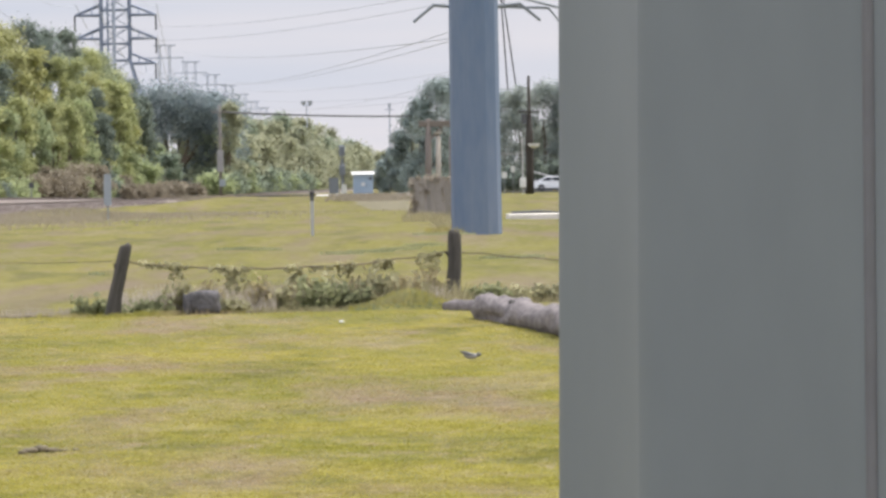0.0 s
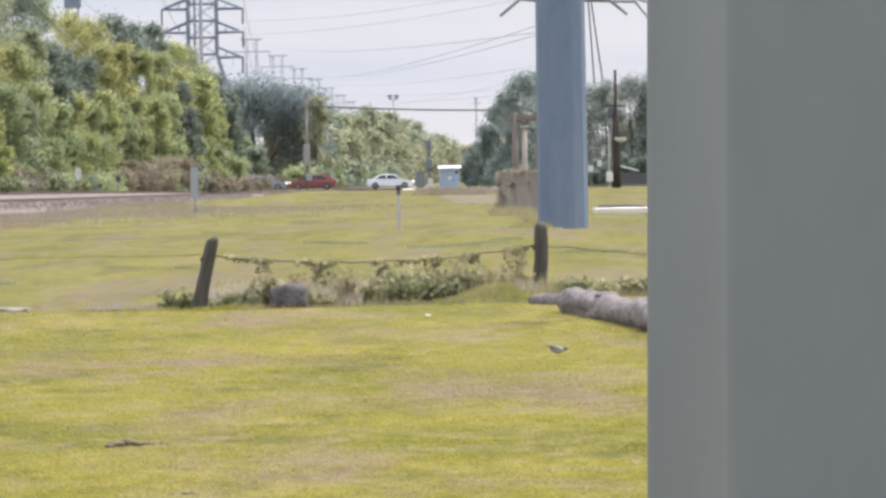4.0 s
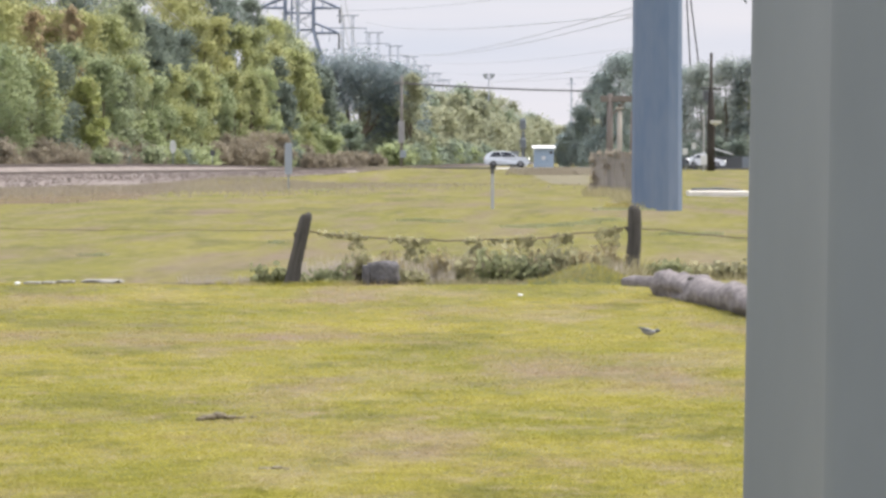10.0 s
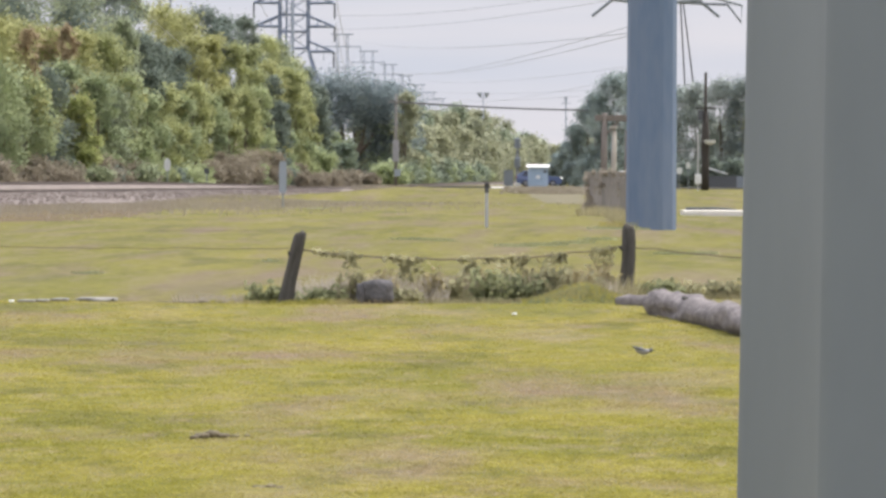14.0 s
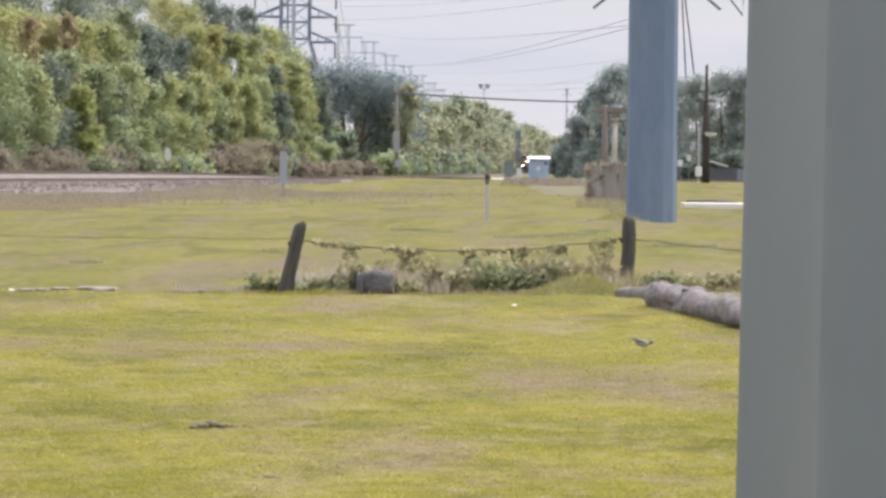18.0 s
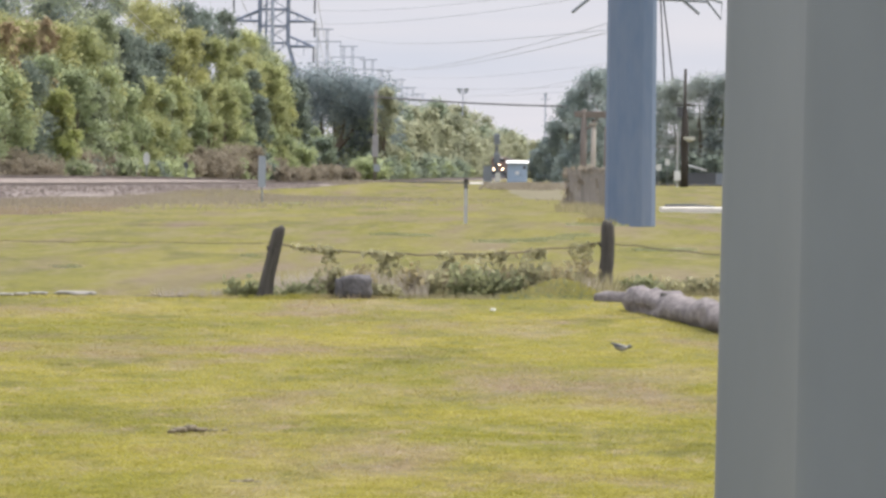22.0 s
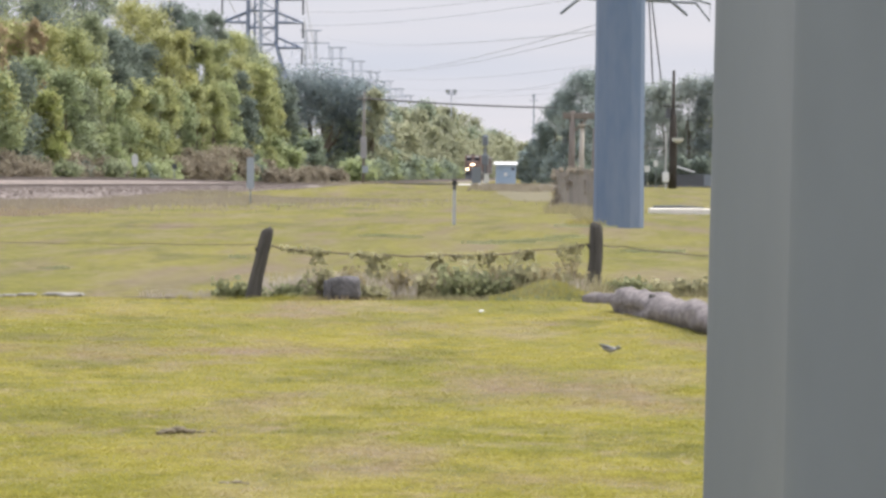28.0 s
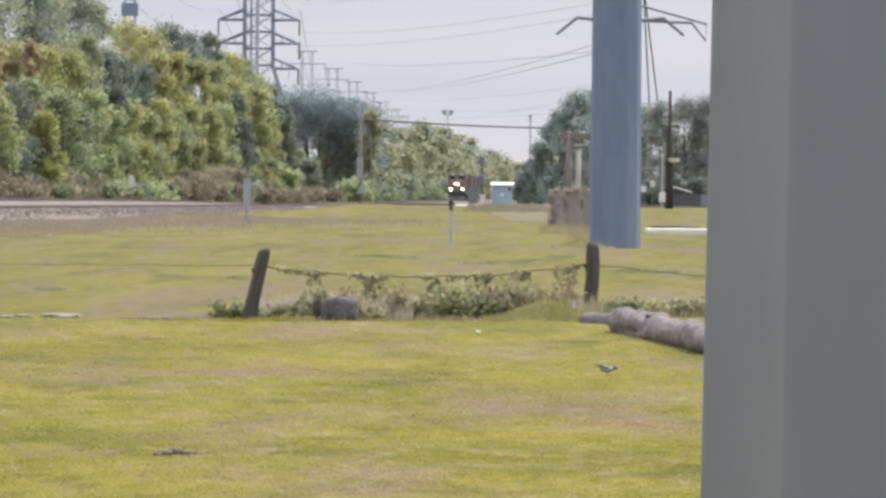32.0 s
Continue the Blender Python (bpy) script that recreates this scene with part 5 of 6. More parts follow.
for _x, _h, _w in ((11.7, 2.1, 0.5), (12.5, 2.6, 0.42)):
    track_sign(_x, 470, _h, _w, 0.6, "small pale sign beside the road", OFFWHITE)


def white_mast():
    t = thing("white_mast", pose(13.3, 466, land(13, 466)), "white post with a long horizontal barrier arm", "barrier")
    part("post", tubed([(0, 0, 0), (0, 0, 5.2)], 0.085, 10), POSTGREY, t)
    part("arm", boxed(-1.9, 0.1, -0.05, 0.05, 3.65, 3.76), LOCOGREY, t)
    part("motor_box", boxed(-0.3, 0.3, -0.35, 0.1, 0.6, 1.5), OFFWHITE, t, bevel=0.04)


white_mast()


def overgrown_fence():
    t = thing("overgrown_fence", pose(1.45, 230, land(2.2, 230) - 0.05), "grey plank fence smothered in dry vine", "fence")
    rng = random.Random(12)
    for k in range(11):
        w = 0.156
        x = 0.1 + 0.162 * k
        part("plank", boxed(x, x + w, -0.02 + rng.uniform(-0.02, 0.02), 0.02, 0, rng.uniform(1.85, 2.1)), PLANK, t)
    for z in (0.5, 1.6):
        part("rail", boxed(-0.05, 1.95, 0.03, 0.1, z, z + 0.09), GREYWOOD, t)
    rs = np.random.RandomState(5)
    lob = [(0.3 + 0.24 * k, 0.0, 1.96 + 0.04 * math.sin(k * 2.2), 0.16, 0.07) for k in range(7)] + [(0.10, 0, 0.25 + 0.25 * k, 0.16 + 0.03 * math.sin(k), 0.2) for k in range(7)] + [(0.45 + 0.35 * k, -0.05, 1.5 - 0.2 * (k % 2), 0.05, 0.35) for k in range(4)] + [(0.65, -0.02, 1.2, 0.06, 0.5), (0.25, -0.08, 0.3, 0.3, 0.25)]
    crown_mesh("vine", rs, lob, 2400, 0.045, LEAF["vine"], t, "dry brown vine")


overgrown_fence()


def tall_grass(x0, x1, y0, y1, n, seed, height, name, label, material=None):
    rs = np.random.RandomState(seed)
    x, y = (x0 + x1) / 2 + np.clip(rs.normal(0, 1, n), -2, 2) * (x1 - x0) / 3.6, (y0 + y1) / 2 + np.clip(rs.normal(0, 1, n), -2, 2) * (y1 - y0) / 3.6
    z = np.array([land(a, b) for a, b in zip(x, y)])
    return blades(name, x, y, z, height * rs.uniform(0.4, 1.2, n), max(height * 0.045, 0.0001 * y1), rs, material or DRYBLADE, label)


def blades(name, x, y, z, h, width, rs, material, label, lean=0.35):
    n = len(x)
    a = rs.uniform(-1.0, 1.0, n)
    base = np.stack([x, y, z - 0.01], 1)
    across = np.stack([np.cos(a), np.sin(a), np.zeros(n)], 1) * width * rs.uniform(0.6, 1.4, n)[:, None]
    tip = base + np.stack([rs.normal(0, lean, n) * h, rs.normal(0, lean, n) * h, h], 1)
    co = np.stack([base - across, base + across, tip], 1)
    me = bpy.data.meshes.new(name)
    me.vertices.add(n * 3)
    me.vertices.foreach_set("co", co.ravel())
    me.loops.add(n * 3)
    me.loops.foreach_set("vertex_index", np.arange(n * 3))
    me.polygons.add(n)
    me.polygons.foreach_set("loop_start", np.arange(n) * 3)
    me.polygons.foreach_set("loop_total", np.full(n, 3))
    me.update(calc_edges=True)
    me.materials.append(material)
    return tagged(new(name, me), label, "grass", kind="stuff")


def verge():
    """Dry brown grass along the foot of the ballast."""
    rs = np.random.RandomState(44)
    n = 26000
    y = rs.uniform(175, 335, n)
    off = 3.6 + np.abs(rs.normal(0, 8.0, n))
    x = np.array([track_x(b) for b in y]) + off
    z = np.array([land(a, b) for a, b in zip(x, y)])
    blades("dry_verge", x, y, z, 0.2 * rs.uniform(0.3, 1.3, n), 0.035, rs, LEAF["brown"], "dry brown grass along the foot of the ballast")


def build_grass():
    verge()
    tall_grass(1.2, 3.0, 222, 230, 1100, 31, 0.45, "tall_grass", "tall dry grass at the foot of the overgrown fence")
    tall_grass(2.25, 3.0, 170, 220, 1300, 36, 0.34, "tall_grass", "rough tan grass sweeping up to the overgrown fence")
    tall_grass(-4.0, 2.8, 420, 490, 7000, 37, 0.3, "tall_grass", "dry tan grass below the road", LEAF["brown"])
    tall_grass(-21.5, -14.5, 440, 500, 2600, 38, 0.35, "tall_grass", "dry brown grass beside the level crossing", LEAF["brown"])
    tall_grass(-3.0, 1.0, 67.6, 69.8, 3000, 32, 0.20, "tall_grass", "tall dry grass along the old fence")
    tall_grass(1.5, 2.6, 158, 166, 420, 42, 0.3, "tall_grass", "tan grass swept up round the foot of the steel pole", BLADE)
    tall_grass(-3.5, -1.5, 66.9, 68.2, 1500, 43, 0.26, "tall_grass", "dry pinkish grass by the leaning post", LEAF["vine"])
    tall_grass(-4.9, -3.6, 66.6, 67.6, 700, 44, 0.16, "tall_grass", "dry pinkish grass by the leaning post", LEAF["vine"])
    tall_grass(-3.3, 0.6, 67.8, 70.4, 4200, 47, 0.30, "tall_grass", "dry pinkish seed grass behind the old fence", LEAF["vine"])
    tall_grass(-2.6, 0.9, 67.6, 70.0, 2600, 48, 0.36, "tall_grass", "tall tan seed grass behind the old fence")
    tall_grass(-2.9, 0.9, 66.4, 67.2, 1500, 41, 0.10, "tall_grass", "tan seed grass in front of the old fence")
    tall_grass(1.2, 3.2, 70.2, 72.5, 1500, 33, 0.14, "tall_grass", "tall dry grass along the old fence")
    tall_grass(-4.3, -1.9, 65.5, 66.6, 1500, 34, 0.08, "tall_grass", "green grass tufts round the post and the chunk", BLADE)
    tall_grass(-0.3, 1.1, 65.8, 67.2, 3000, 35, 0.075, "tall_grass", "lush green grass on a low mound", BLADE)
    tall_grass(-0.2, 1.0, 65.6, 67.0, 2000, 45, 0.07, "tall_grass", "darker grass blades on the low mound", LEAF["weed"])
    tall_grass(-0.5, 0.1, 65.6, 66.4, 300, 46, 0.05, "tall_grass", "darker grass blades on the low mound", LEAF["weed"])
    rs = np.random.RandomState(8)
    n = 330000
    y = 24 + 42 * rs.uniform(0, 1, n) ** 1.25
    x = y * rs.uniform(-0.115, 0.043, n)
    z = np.array([land(a, b) for a, b in zip(x, y)])
    h = 0.015 * rs.uniform(0.4, 1.5, n)
    blades("lawn_blades", x, y, z, h, 0.016, rs, BLADE, "short mown grass blades of the lawn", 1.3)
    # darker blades, several of them set along dark lines across the meadow
    for k, (x, y, w, d) in enumerate(((-3.7, 132, 0.9, 1.2), (-2.9, 131, 0.8, 1.0), (-0.9, 122, 0.9, 1.6), (-0.2, 125, 1.0, 1.6), (0.5, 129, 1.0, 1.8), (1.2, 134, 1.0, 2.0), (1.9, 148, 1.6, 4.0), (2.6, 112, 0.7, 1.6), (3.3, 112, 0.6, 2.0), (-7.9, 86, 0.5, 0.9), (-5.6, 100, 0.3, 0.8), (-12.5, 268, 0.9, 2.2))):
        tall_grass(x - w / 2, x + w / 2, y - d / 2, y + d / 2, int(190 * w * d) + 40, 800 + k, 0.085, "dark_tuft", "low darker tuft of rough grass in the meadow", LEAF["weed"])


build_grass()


def slab():
    t = thing("concrete_slab", pose(5.9, 232, land(7, 232) - 0.02), "bright bleached concrete slab on the grass", "slab")
    part("top", boxed(0, 4.5, -3, 3, 0, 0.24), SLABWHITE, t, bevel=0.008)
    part("pipe", tubed([(0.1, -2.4, 0.33), (1.3, -2.4, 0.36), (2.4, -2.2, 0.31)], [0.06, 0.06, 0.03], 8), DARK, t, "dark pipe")


slab()


def building():
    t = thing("house", pose(18.5, 525, 0.7), "low house with a pale sloping roof and shade-darkened walls beyond the road", "house")
    # dark paint puts the shade below the roof into wall and door
    part("wall", boxed(-3.2, 3.2, -2, 2, 0, 1.35), DARK, t)
    bm = bmesh.new()
    v = [bm.verts.new(p) for p in ((-3.3, -2.3, 2.3), (-0.6, -2.3, 1.5), (-0.4, 2.3, 1.5), (-3.1, 2.3, 2.3), (-3.3, -2.3, 2.45), (-0.6, -2.3, 1.65), (-0.4, 2.3, 1.65), (-3.1, 2.3, 2.45))]
    for f in ((0, 1, 2, 3), (7, 6, 5, 4), (0, 4, 5, 1), (1, 5, 6, 2), (2, 6, 7, 3), (3, 7, 4, 0)):
        bm.faces.new([v[i] for i in f])
    part("roof", bm, OFFWHITE, t, "pale sloping roof sheet")
    part("door", boxed(0.4, 1.3, -2.06, -2.0, 0, 1.3), HEADGREY, t)


building()


def high_mast(x, y, height, label, lobes=2):
    t = thing("mast_light", pose(x, y, 0.6), label, "mast", "far light masts")
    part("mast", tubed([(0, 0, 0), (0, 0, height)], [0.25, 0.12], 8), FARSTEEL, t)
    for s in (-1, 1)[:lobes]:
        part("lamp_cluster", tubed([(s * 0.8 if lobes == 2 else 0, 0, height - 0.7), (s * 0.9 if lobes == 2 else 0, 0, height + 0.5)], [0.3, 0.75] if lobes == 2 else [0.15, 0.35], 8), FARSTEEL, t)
    part("ring", boxed(-0.9, 0.9, -0.3, 0.3, height - 0.85, height - 0.7), FARSTEEL, t)


high_mast(-18.1, 1300, 22.6, "far floodlight mast above the trees")
high_mast(2.4, 1000, 16.8, "far slim mast beyond the gap in the trees", 1)
def antenna_mast():
    t = thing("antenna_mast", pose(-34.6, 450, 0.8), "slim twin-tube antenna mast rising behind the wood", "mast")
    for s in (-1, 1):
        part("tube", tubed([(s * 0.45, 0, 0), (s * 0.45, 0, 22)], 0.09, 6), LATTICE, t)
    for z in (12, 14, 16, 18, 20):
        part("rung", boxed(-0.45, 0.45, -0.05, 0.05, z, z + 0.1), LATTICE, t)
    part("antenna_panel", boxed(-0.75, 0.75, -0.3, -0.1, 16.6, 17.8), LATTICE, t, bevel=0.05)


antenna_mast()


# ------------------------------------------------------------------ vehicles
def car_paint(name, colour):
    m = plain(name, colour, 0.3, 0.15, 0.6)
    m.node_tree.nodes["Principled BSDF"].inputs["Coat Weight"].default_value = 0.6
    return m


SEDAN = ((-2.35, 0.45), (-2.38, 0.72), (-2.28, 0.98), (-1.70, 1.04), (-0.98, 1.42), (-0.25, 1.47), (0.35, 1.42), (1.15, 0.99), (2.05, 0.83), (2.36, 0.66), (2.38, 0.42), (2.2, 0.25), (-2.2, 0.27))
SUV = ((-2.3, 0.5), (-2.36, 0.85), (-2.30, 1.06), (-2.02, 1.38), (-1.55, 1.60), (-0.35, 1.67), (0.25, 1.58), (1.1, 1.08), (2.0, 1.0), (2.3, 0.82), (2.34, 0.48), (2.15, 0.3), (-2.15, 0.32))
HATCH = ((-2.0, 0.45), (-2.06, 0.75), (-1.98, 1.0), (-1.55, 1.42), (-0.9, 1.54), (-0.1, 1.55), (0.45, 1.46), (1.15, 1.02), (1.85, 0.86), (2.1, 0.68), (2.12, 0.42), (1.95, 0.25), (-1.9, 0.27))


def car(profile, paint, label, length, lamps=True):
    """A car along its own x, nose towards +x, on its wheels at z 0."""
    t = thing("car", pose(0, 0, ROAD_Z), label, "car", "cars on the road")
    k = length / (profile[9][0] - profile[0][0])
    P = [(x * k, z) for x, z in profile]
    half = 0.9
    bm = bmesh.new()
    rows = []
    for s, squeeze in ((-1, 1), (-0.92, 1), (0.92, 1), (1, 1)):
        row = []
        for x, z in P:
            w = half * (1 - 0.2 * max(0.0, (z - 0.9) / 0.7)) * (1 if abs(s) > 0.95 else 0.98)
            row.append(bm.verts.new((x * (0.985 if abs(s) == 1 else 1), s * w, z - (0.02 if abs(s) == 1 and z > 1 else 0))))
        rows.append(row)
    n = len(P)
    for a, b in zip(rows, rows[1:]):
        for i in range(n):
            bm.faces.new((a[i], a[(i + 1) % n], b[(i + 1) % n], b[i]))
    bm.faces.new(rows[0][::-1])
    bm.faces.new(rows[-1])
    part("body", bm, paint, t, smooth=False)
    # glasshouse: side windows and screens just proud of the body
    belt = P[2][1] + 0.02
    roof = max(z for _, z in P) - 0.13
    xr0, xf0 = P[3][0] + 0.25, P[7][0] - 0.12
    xr1, xf1 = P[4][0] + 0.12, P[6][0] - 0.05
    for s in (-1, 1):
        wl, wh = half * (1 - 0.2 * max(0, (belt - 0.9) / 0.7)) + 0.004, half * (1 - 0.2 * max(0, (roof - 0.9) / 0.7)) + 0.006
        mid_b, mid_t = (xr0 + xf0) / 2 - 0.1, (xr1 + xf1) / 2 - 0.1
        for a0, a1, b0, b1 in ((xr0, mid_b - 0.05, xr1, mid_t - 0.05), (mid_b + 0.05, xf0, mid_t + 0.05, xf1)):
            bm = bmesh.new()
            bm.faces.new([bm.verts.new(p) for p in ((a0, s * wl, belt), (a1, s * wl, belt), (b1, s * wh, roof), (b0, s * wh, roof))])
            e = bmesh.ops.extrude_face_region(bm, geom=list(bm.faces))["geom"]
            bmesh.ops.translate(bm, verts=[v for v in e if isinstance(v, bmesh.types.BMVert)], vec=(0, s * 0.012, 0))
            part("side_window", bm, GLASS, t)
    for i, j, nm in ((6, 7, "windscreen"), (3, 4, "rear_window")):
        (xa, za), (xb, zb) = P[i], P[j]
        d = Vector((xb - xa, 0, zb - za))
        nrm = Vector((-d.z, 0, d.x)).normalized()
        if nrm.z < 0:
            nrm = -nrm
        A, B = Vector((xa, 0, za)) + d * 0.08 + nrm * 0.01, Vector((xa, 0, za)) + d * 0.92 + nrm * 0.01
        wa, wb = 0.66 if za > zb else 0.74, 0.74 if za > zb else 0.66
        bm = bmesh.new()
        bm.faces.new([bm.verts.new(p) for p in ((A.x, -wa, A.z), (B.x, -wb, B.z), (B.x, wb, B.z), (A.x, wa, A.z))])
        e = bmesh.ops.extrude_face_region(bm, geom=list(bm.faces))["geom"]
        bmesh.ops.translate(bm, verts=[v for v in e if isinstance(v, bmesh.types.BMVert)], vec=nrm * 0.01)
        part(nm, bm, GLASS, t)
    for x in (P[0][0] + 0.88, P[9][0] - 0.90):
        for s in (-1, 1):
            w = thing("wheel", pose(x, s * 0.80, 0.33), "", "")
            w.parent = t
            part("tyre", tubed([(0, -0.11, 0), (0, -0.10, 0), (0, 0.10, 0), (0, 0.11, 0)], [0.29, 0.33, 0.33, 0.29], 20), RUBBER, w)
            part("rim", tubed([(0, s * 0.105, 0), (0, s * 0.125, 0)], [0.21, 0.17], 12), CHROME, w)
            WHEELS.append((t, w, x, s * 0.80))
    for s in (-1, 1):
        part("headlight", boxed(P[9][0] - 0.16, P[9][0] + 0.025, s * 0.7 - 0.16, s * 0.7 + 0.16, P[9][1] - 0.02, P[9][1] + 0.12), CARLAMP if lamps else OFFWHITE, t)
        part("tail_light", boxed(P[1][0] - 0.015, P[1][0] + 0.12, s * 0.72 - 0.14, s * 0.72 + 0.14, P[1][1], P[1][1] + 0.16), REDLENS, t)
        part("mirror", boxed(xf0 - 0.12, xf0 + 0.06, s * 0.93 - 0.07, s * 0.93 + 0.07, belt - 0.02, belt + 0.14), paint, t, bevel=0.02)
    part("bumper", boxed(P[10][0] - 0.1, P[10][0] + 0.03, -0.8, 0.8, 0.28, 0.46), DARK, t, bevel=0.02)
    part("underbody", boxed(-1.9 * k, 1.9 * k, -0.75, 0.75, 0.2, 0.32), BLACK, t)
    return t


WHEELS = []
WHITEPAINT, SILVER, REDPAINT = car_paint("car_white", (0.72, 0.73, 0.74)), car_paint("car_silver", (0.60, 0.63, 0.66)), car_paint("car_maroon", (0.20, 0.035, 0.03))
NAVY, CHARCOAL, GREYPAINT = car_paint("car_navy", (0.05, 0.075, 0.16)), car_paint("car_charcoal", (0.035, 0.04, 0.05)), car_paint("car_grey", (0.25, 0.28, 0.31))
# car, lane, nose place and time, speed (metres a second along x)
TRAFFIC = [
    (car(HATCH, REDPAINT, "dark red hatchback crossing the tracks", 4.7), 516.6, -6.0, 2.0, -5.9),
    (car(SEDAN, WHITEPAINT, "white sedan driving over the crossing", 4.7), 507.0, -5.2, 4.0, 5.6),
    (car(SEDAN, GREYPAINT, "grey sedan driving over the crossing", 4.6), 510.4, -13.0, 4.5, 9.9),
    (car(SEDAN, WHITEPAINT, "small white sedan driving over the crossing", 4.1), 510.4, -2.6, 7.5, 7.2),
    (car(SUV, CHARCOAL, "black sport utility car driving over the crossing", 4.6), 507.0, -2.5, 8.0, 8.6),
    (car(SUV, SILVER, "silver sport utility car driving over the crossing", 4.5), 507.0, -5.4, 9.5, 5.0),
    (car(SUV, WHITEPAINT, "white crossover car driving over the crossing", 4.3), 510.4, -4.7, 12.5, 9.8),
    (car(SUV, NAVY, "dark blue sport utility car driving over the crossing", 4.5), 507.0, -3.2, 13.5, 8.2),
    (car(SEDAN, NAVY, "dark blue sedan driving over the crossing", 4.9), 507.0, 0.5, 17.0, 8.0),
    (car(SEDAN, WHITEPAINT, "white sedan leaving the crossing", 4.6), 507.0, 20.0, 0.0, 6.5),
]


def locomotive():
    """Freight locomotive, nose towards -y, rail top at z 0."""
    t = thing("locomotive", pose(0, 0, 0), "dark red and grey freight locomotive with lit headlamps", "locomotive")
    # frame and plow in grey instead of black, lifted to stand in for haze
    part("frame", boxed(-1.5, 1.5, 0.2, 21.5, 1.15, 1.55), DARK, t)
    part("nose", boxed(-0.95, 0.95, 0.9, 2.6, 1.55, 3.35), LOCORED, t, bevel=0.15)
    cab = part("cab", boxed(-1.5, 1.5, 2.6, 5.2, 1.55, 4.45), LOCORED, t, bevel=0.14)
    for s in (-1, 1):
        part("windscreen", boxed(s * 0.72 - 0.45, s * 0.72 + 0.45, 2.56, 2.6, 3.45, 4.05), GLASS, cab)
        part("side_window", boxed(s * 1.505 - 0.012, s * 1.505 + 0.012, 3.1, 4.6, 3.2, 4.0), GLASS, cab)
        part("ditch_lamp", tubed([(s * 0.95, 0.11, 1.85), (s * 0.95, 0.25, 1.85)], 0.17, 12), LAMPGLOW, t, "lit ditch lamp")
        part("headlamp", tubed([(s * 0.22, 0.80, 2.75), (s * 0.22, 0.95, 2.75)], 0.13, 12), LAMPGLOW, t, "lit headlamp")
        part("handrail", tubed([(s * 1.4, 0.3, 1.5), (s * 1.4, 0.3, 2.6), (s * 1.4, 2.4, 2.6)], 0.03, 6), OFFWHITE, t)
        part("fuel_tank_side", boxed(s * 1.25 - 0.2, s * 1.25 + 0.2, 8, 14, 0.35, 1.15), BLACK, t)
        part("number_panel", boxed(s * 0.75 - 0.3, s * 0.75 + 0.3, 2.55, 2.59, 4.12, 4.32), OFFWHITE, cab, "lit white panel")
    part("hood", boxed(-0.85, 0.85, 5.2, 20.8, 1.55, 4.35), LOCOGREY, t, bevel=0.1)
    part("radiator", boxed(-1.35, 1.35, 16.5, 20.5, 3.5, 4.5), DARK, t, bevel=0.1)
    part("plow", prism([(0.0, 0.1), (0.5, 0.95), (0.6, 0.1)], -1.35, 1.35), DARK, t)
    part("coupler", boxed(-0.15, 0.15, -0.55, 0.3, 0.75, 1.05), DARK, t)
    part("horn", boxed(-0.3, 0.3, 3.6, 4.0, 4.45, 4.65), DARK, t)
    for y in (2.2, 15.6):
        b = part("truck", boxed(-1.15, 1.15, y, y + 4.0, 0.35, 1.1), BLACK, t)
        for k in range(3):
            for s in (-1, 1):
                part("wheel", tubed([(s * 0.70, y + 0.45 + 1.55 * k, 0.5), (s * 0.82, y + 0.45 + 1.55 * k, 0.5)], 0.5, 18), RAIL, b)
    return t


def freight_car(colour, label):
    t = thing("freight_car", pose(0, 0, 0), label, "freight car", "cars of the train")
    part("body", boxed(-1.5, 1.5, 0.5, 16.5, 1.1, 4.4), colour, t, bevel=0.06)
    for k in range(9):
        for s in (-1, 1):
            part("rib", boxed(s * 1.53 - 0.03, s * 1.53 + 0.03, 1.2 + 1.8 * k, 1.32 + 1.8 * k, 1.2, 4.3), colour, t)
    part("roof", boxed(-1.55, 1.55, 0.45, 16.55, 4.4, 4.5), LOCOGREY, t)
    for y in (1.6, 12.6):
        b = part("truck", boxed(-1.1, 1.1, y, y + 2.6, 0.35, 1.0), BLACK, t)
        for k in range(2):
            for s in (-1, 1):
                part("wheel", tubed([(s * 0.70, y + 0.4 + 1.75 * k, 0.45), (s * 0.82, y + 0.4 + 1.75 * k, 0.45)], 0.45, 16), RAIL, b)
    return t


TRAIN = [(locomotive(), 0.0)] + [(freight_car(LOCOGREY if k % 2 else LOCORED, "long ribbed freight car behind the locomotive"), 22.6 + 17.4 * k) for k in range(6)]


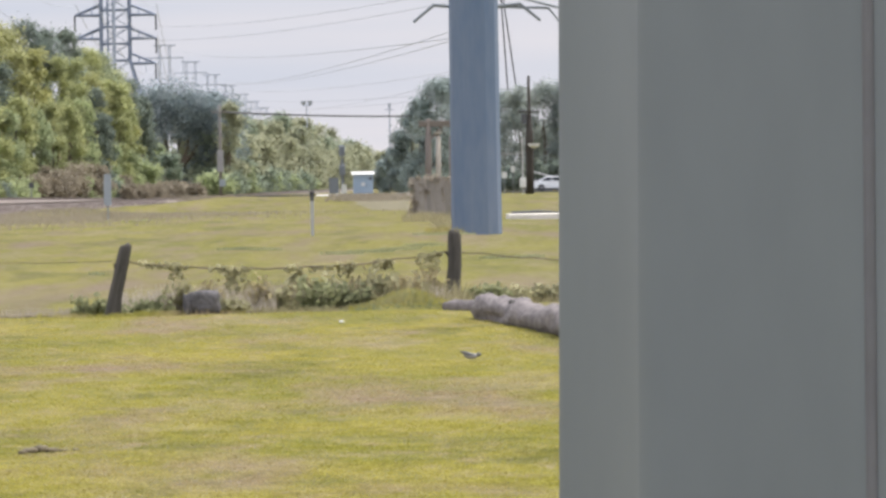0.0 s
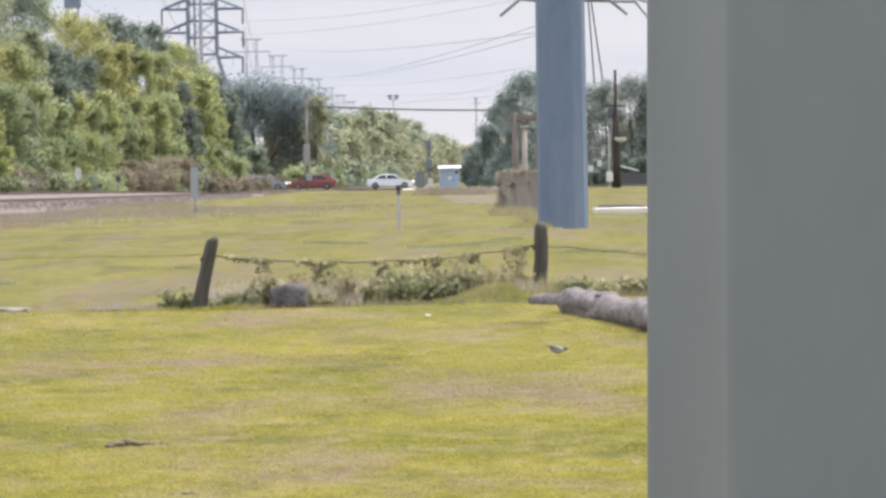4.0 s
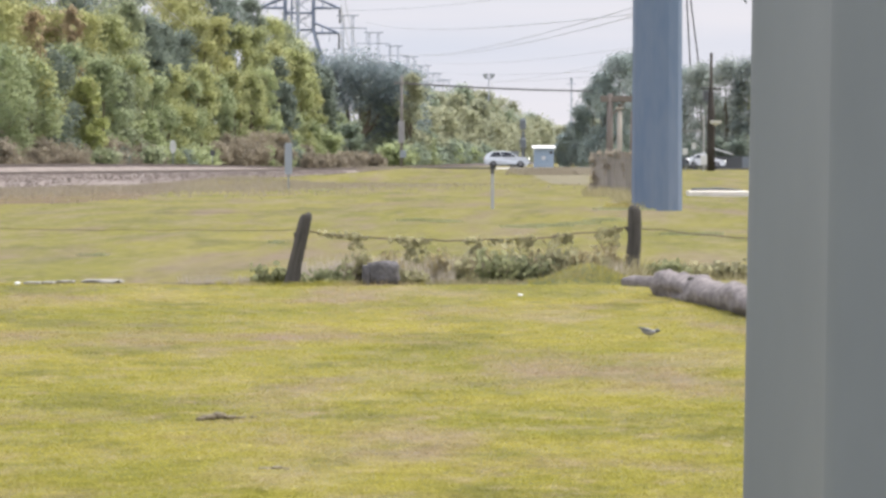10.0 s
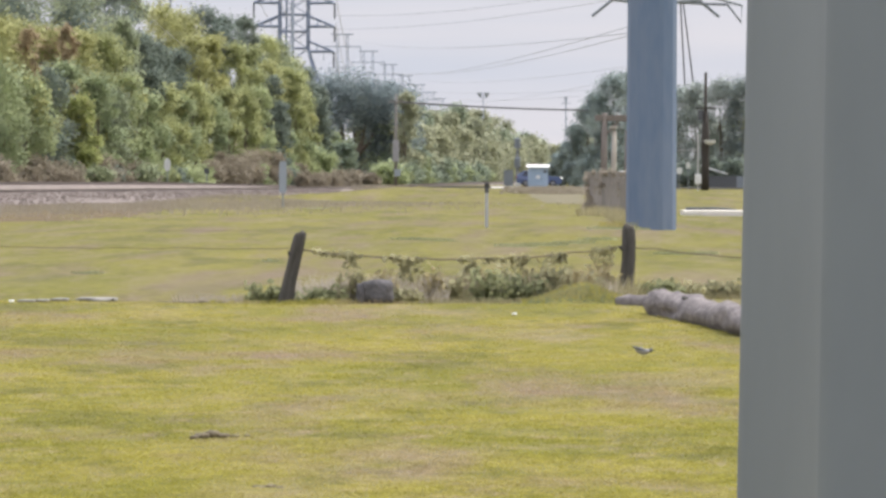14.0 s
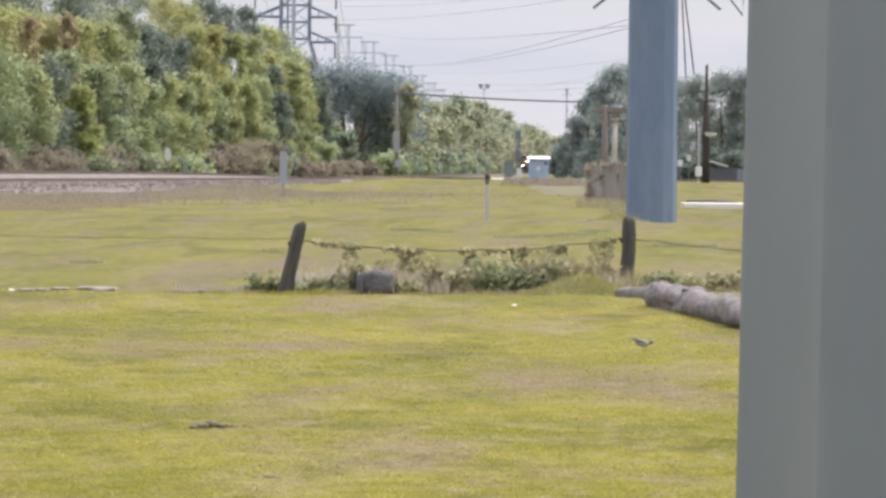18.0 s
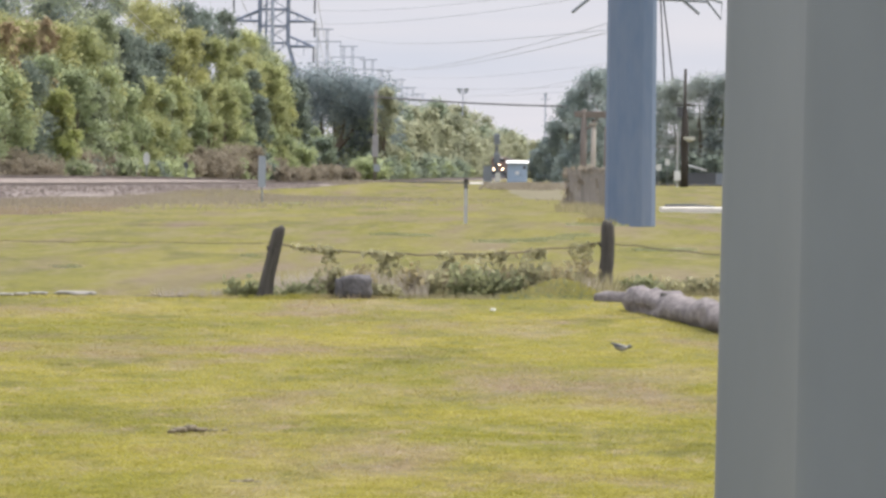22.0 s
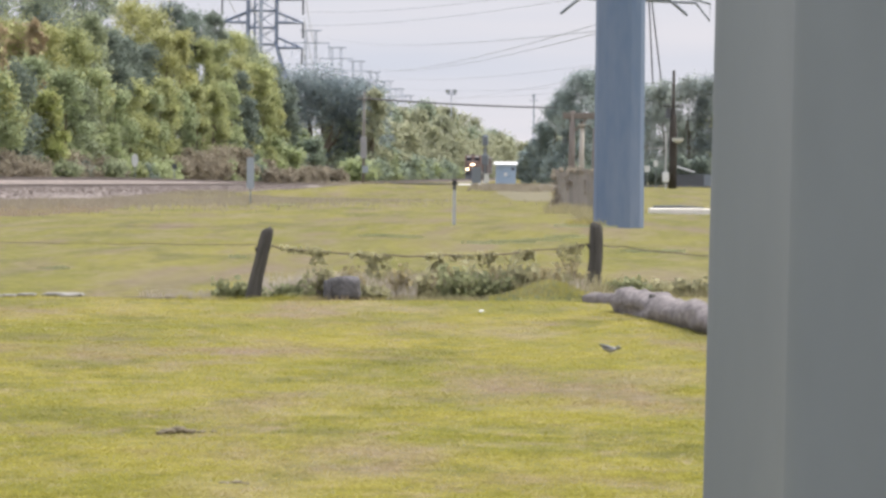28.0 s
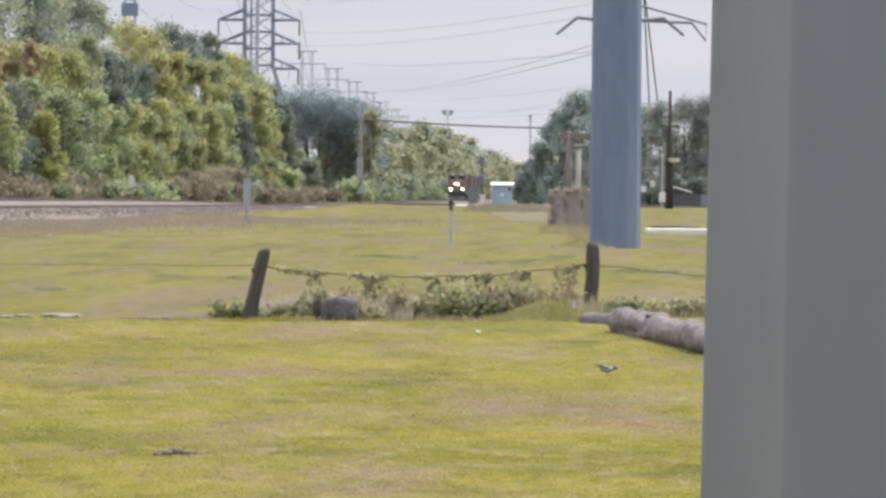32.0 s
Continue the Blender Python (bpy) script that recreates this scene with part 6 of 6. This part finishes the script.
# cars that gather speed over the crossing: seconds, place of the nose
WAYS = {
    TRAFFIC[3][0]: ((0.0, -49.8), (7.5, -2.6), (8.4, 3.1), (9.2, 9.6), (10.0, 17.0), (10.4, 20.7), (32.0, 219.4)),
    TRAFFIC[4][0]: ((0.0, -55.3), (8.0, -2.5), (8.8, 2.95), (9.6, 9.4), (10.4, 16.6), (11.0, 22.2), (32.0, 217.5)),
    TRAFFIC[5][0]: ((0.0, -52.9), (9.5, -5.4), (10.0, -2.9), (10.4, 0.3), (11.0, 3.9), (12.0, 13.0), (12.5, 17.8), (13.0, 22.2), (32.0, 193.2)),
}


def motions():
    for c, lane, nose, when, speed in TRAFFIC:
        half = max((c.matrix_world @ Vector((0, 0, 0))).x, 0) + 2.3
        sgn = 1 if speed > 0 else -1
        if c in WAYS:
            walk(c, [(t, pose(x - half, lane, ROAD_Z)) for t, x in WAYS[c]])
            continue
        rows = [(t, pose(nose + speed * (t - when) - sgn * half, lane, ROAD_Z, 0, 0, 0 if speed > 0 else 180)) for t in (0.0, 16.0, 32.0)]
        walk(c, rows)
    for c, lane, nose, when, speed in TRAFFIC:
        for owner, w, x, y in WHEELS:
            if owner == c:
                if c in WAYS:
                    way, turns = WAYS[c], []
                    for (t0, x0), (t1, x1) in zip(way, way[1:]):
                        n = int((x1 - x0) / 0.33 / 1.45) + 1
                        turns += [(t0 + (t1 - t0) * k / n, pose(x, y, 0.33, 0, math.degrees((x0 - way[0][1] + (x1 - x0) * k / n) / 0.33), 0)) for k in range(n)]
                    turns.append((32.0, pose(x, y, 0.33, 0, math.degrees((way[-1][1] - way[0][1]) / 0.33), 0)))
                    walk(w, turns)
                    continue
                # less than a quarter turn from row to row
                n = int(abs(speed) * 32 / 0.33 / 1.45) + 1
                walk(w, [(32.0 * k / n, pose(x, y, 0.33, 0, math.degrees(abs(speed) * 32.0 * k / n / 0.33), 0)) for k in range(n + 1)])
    for c, back in TRAIN:
        rows = []
        for k in range(17):
            t = 2.0 * k
            y = 1630 - 25.0 * t + back
            a = math.degrees(math.atan2(-(track_x(y + 18) - track_x(y)), 18))
            rows.append((t, pose(track_x(y), y, track_z(y), 0, 0, a)))
        walk(c, rows)


motions()
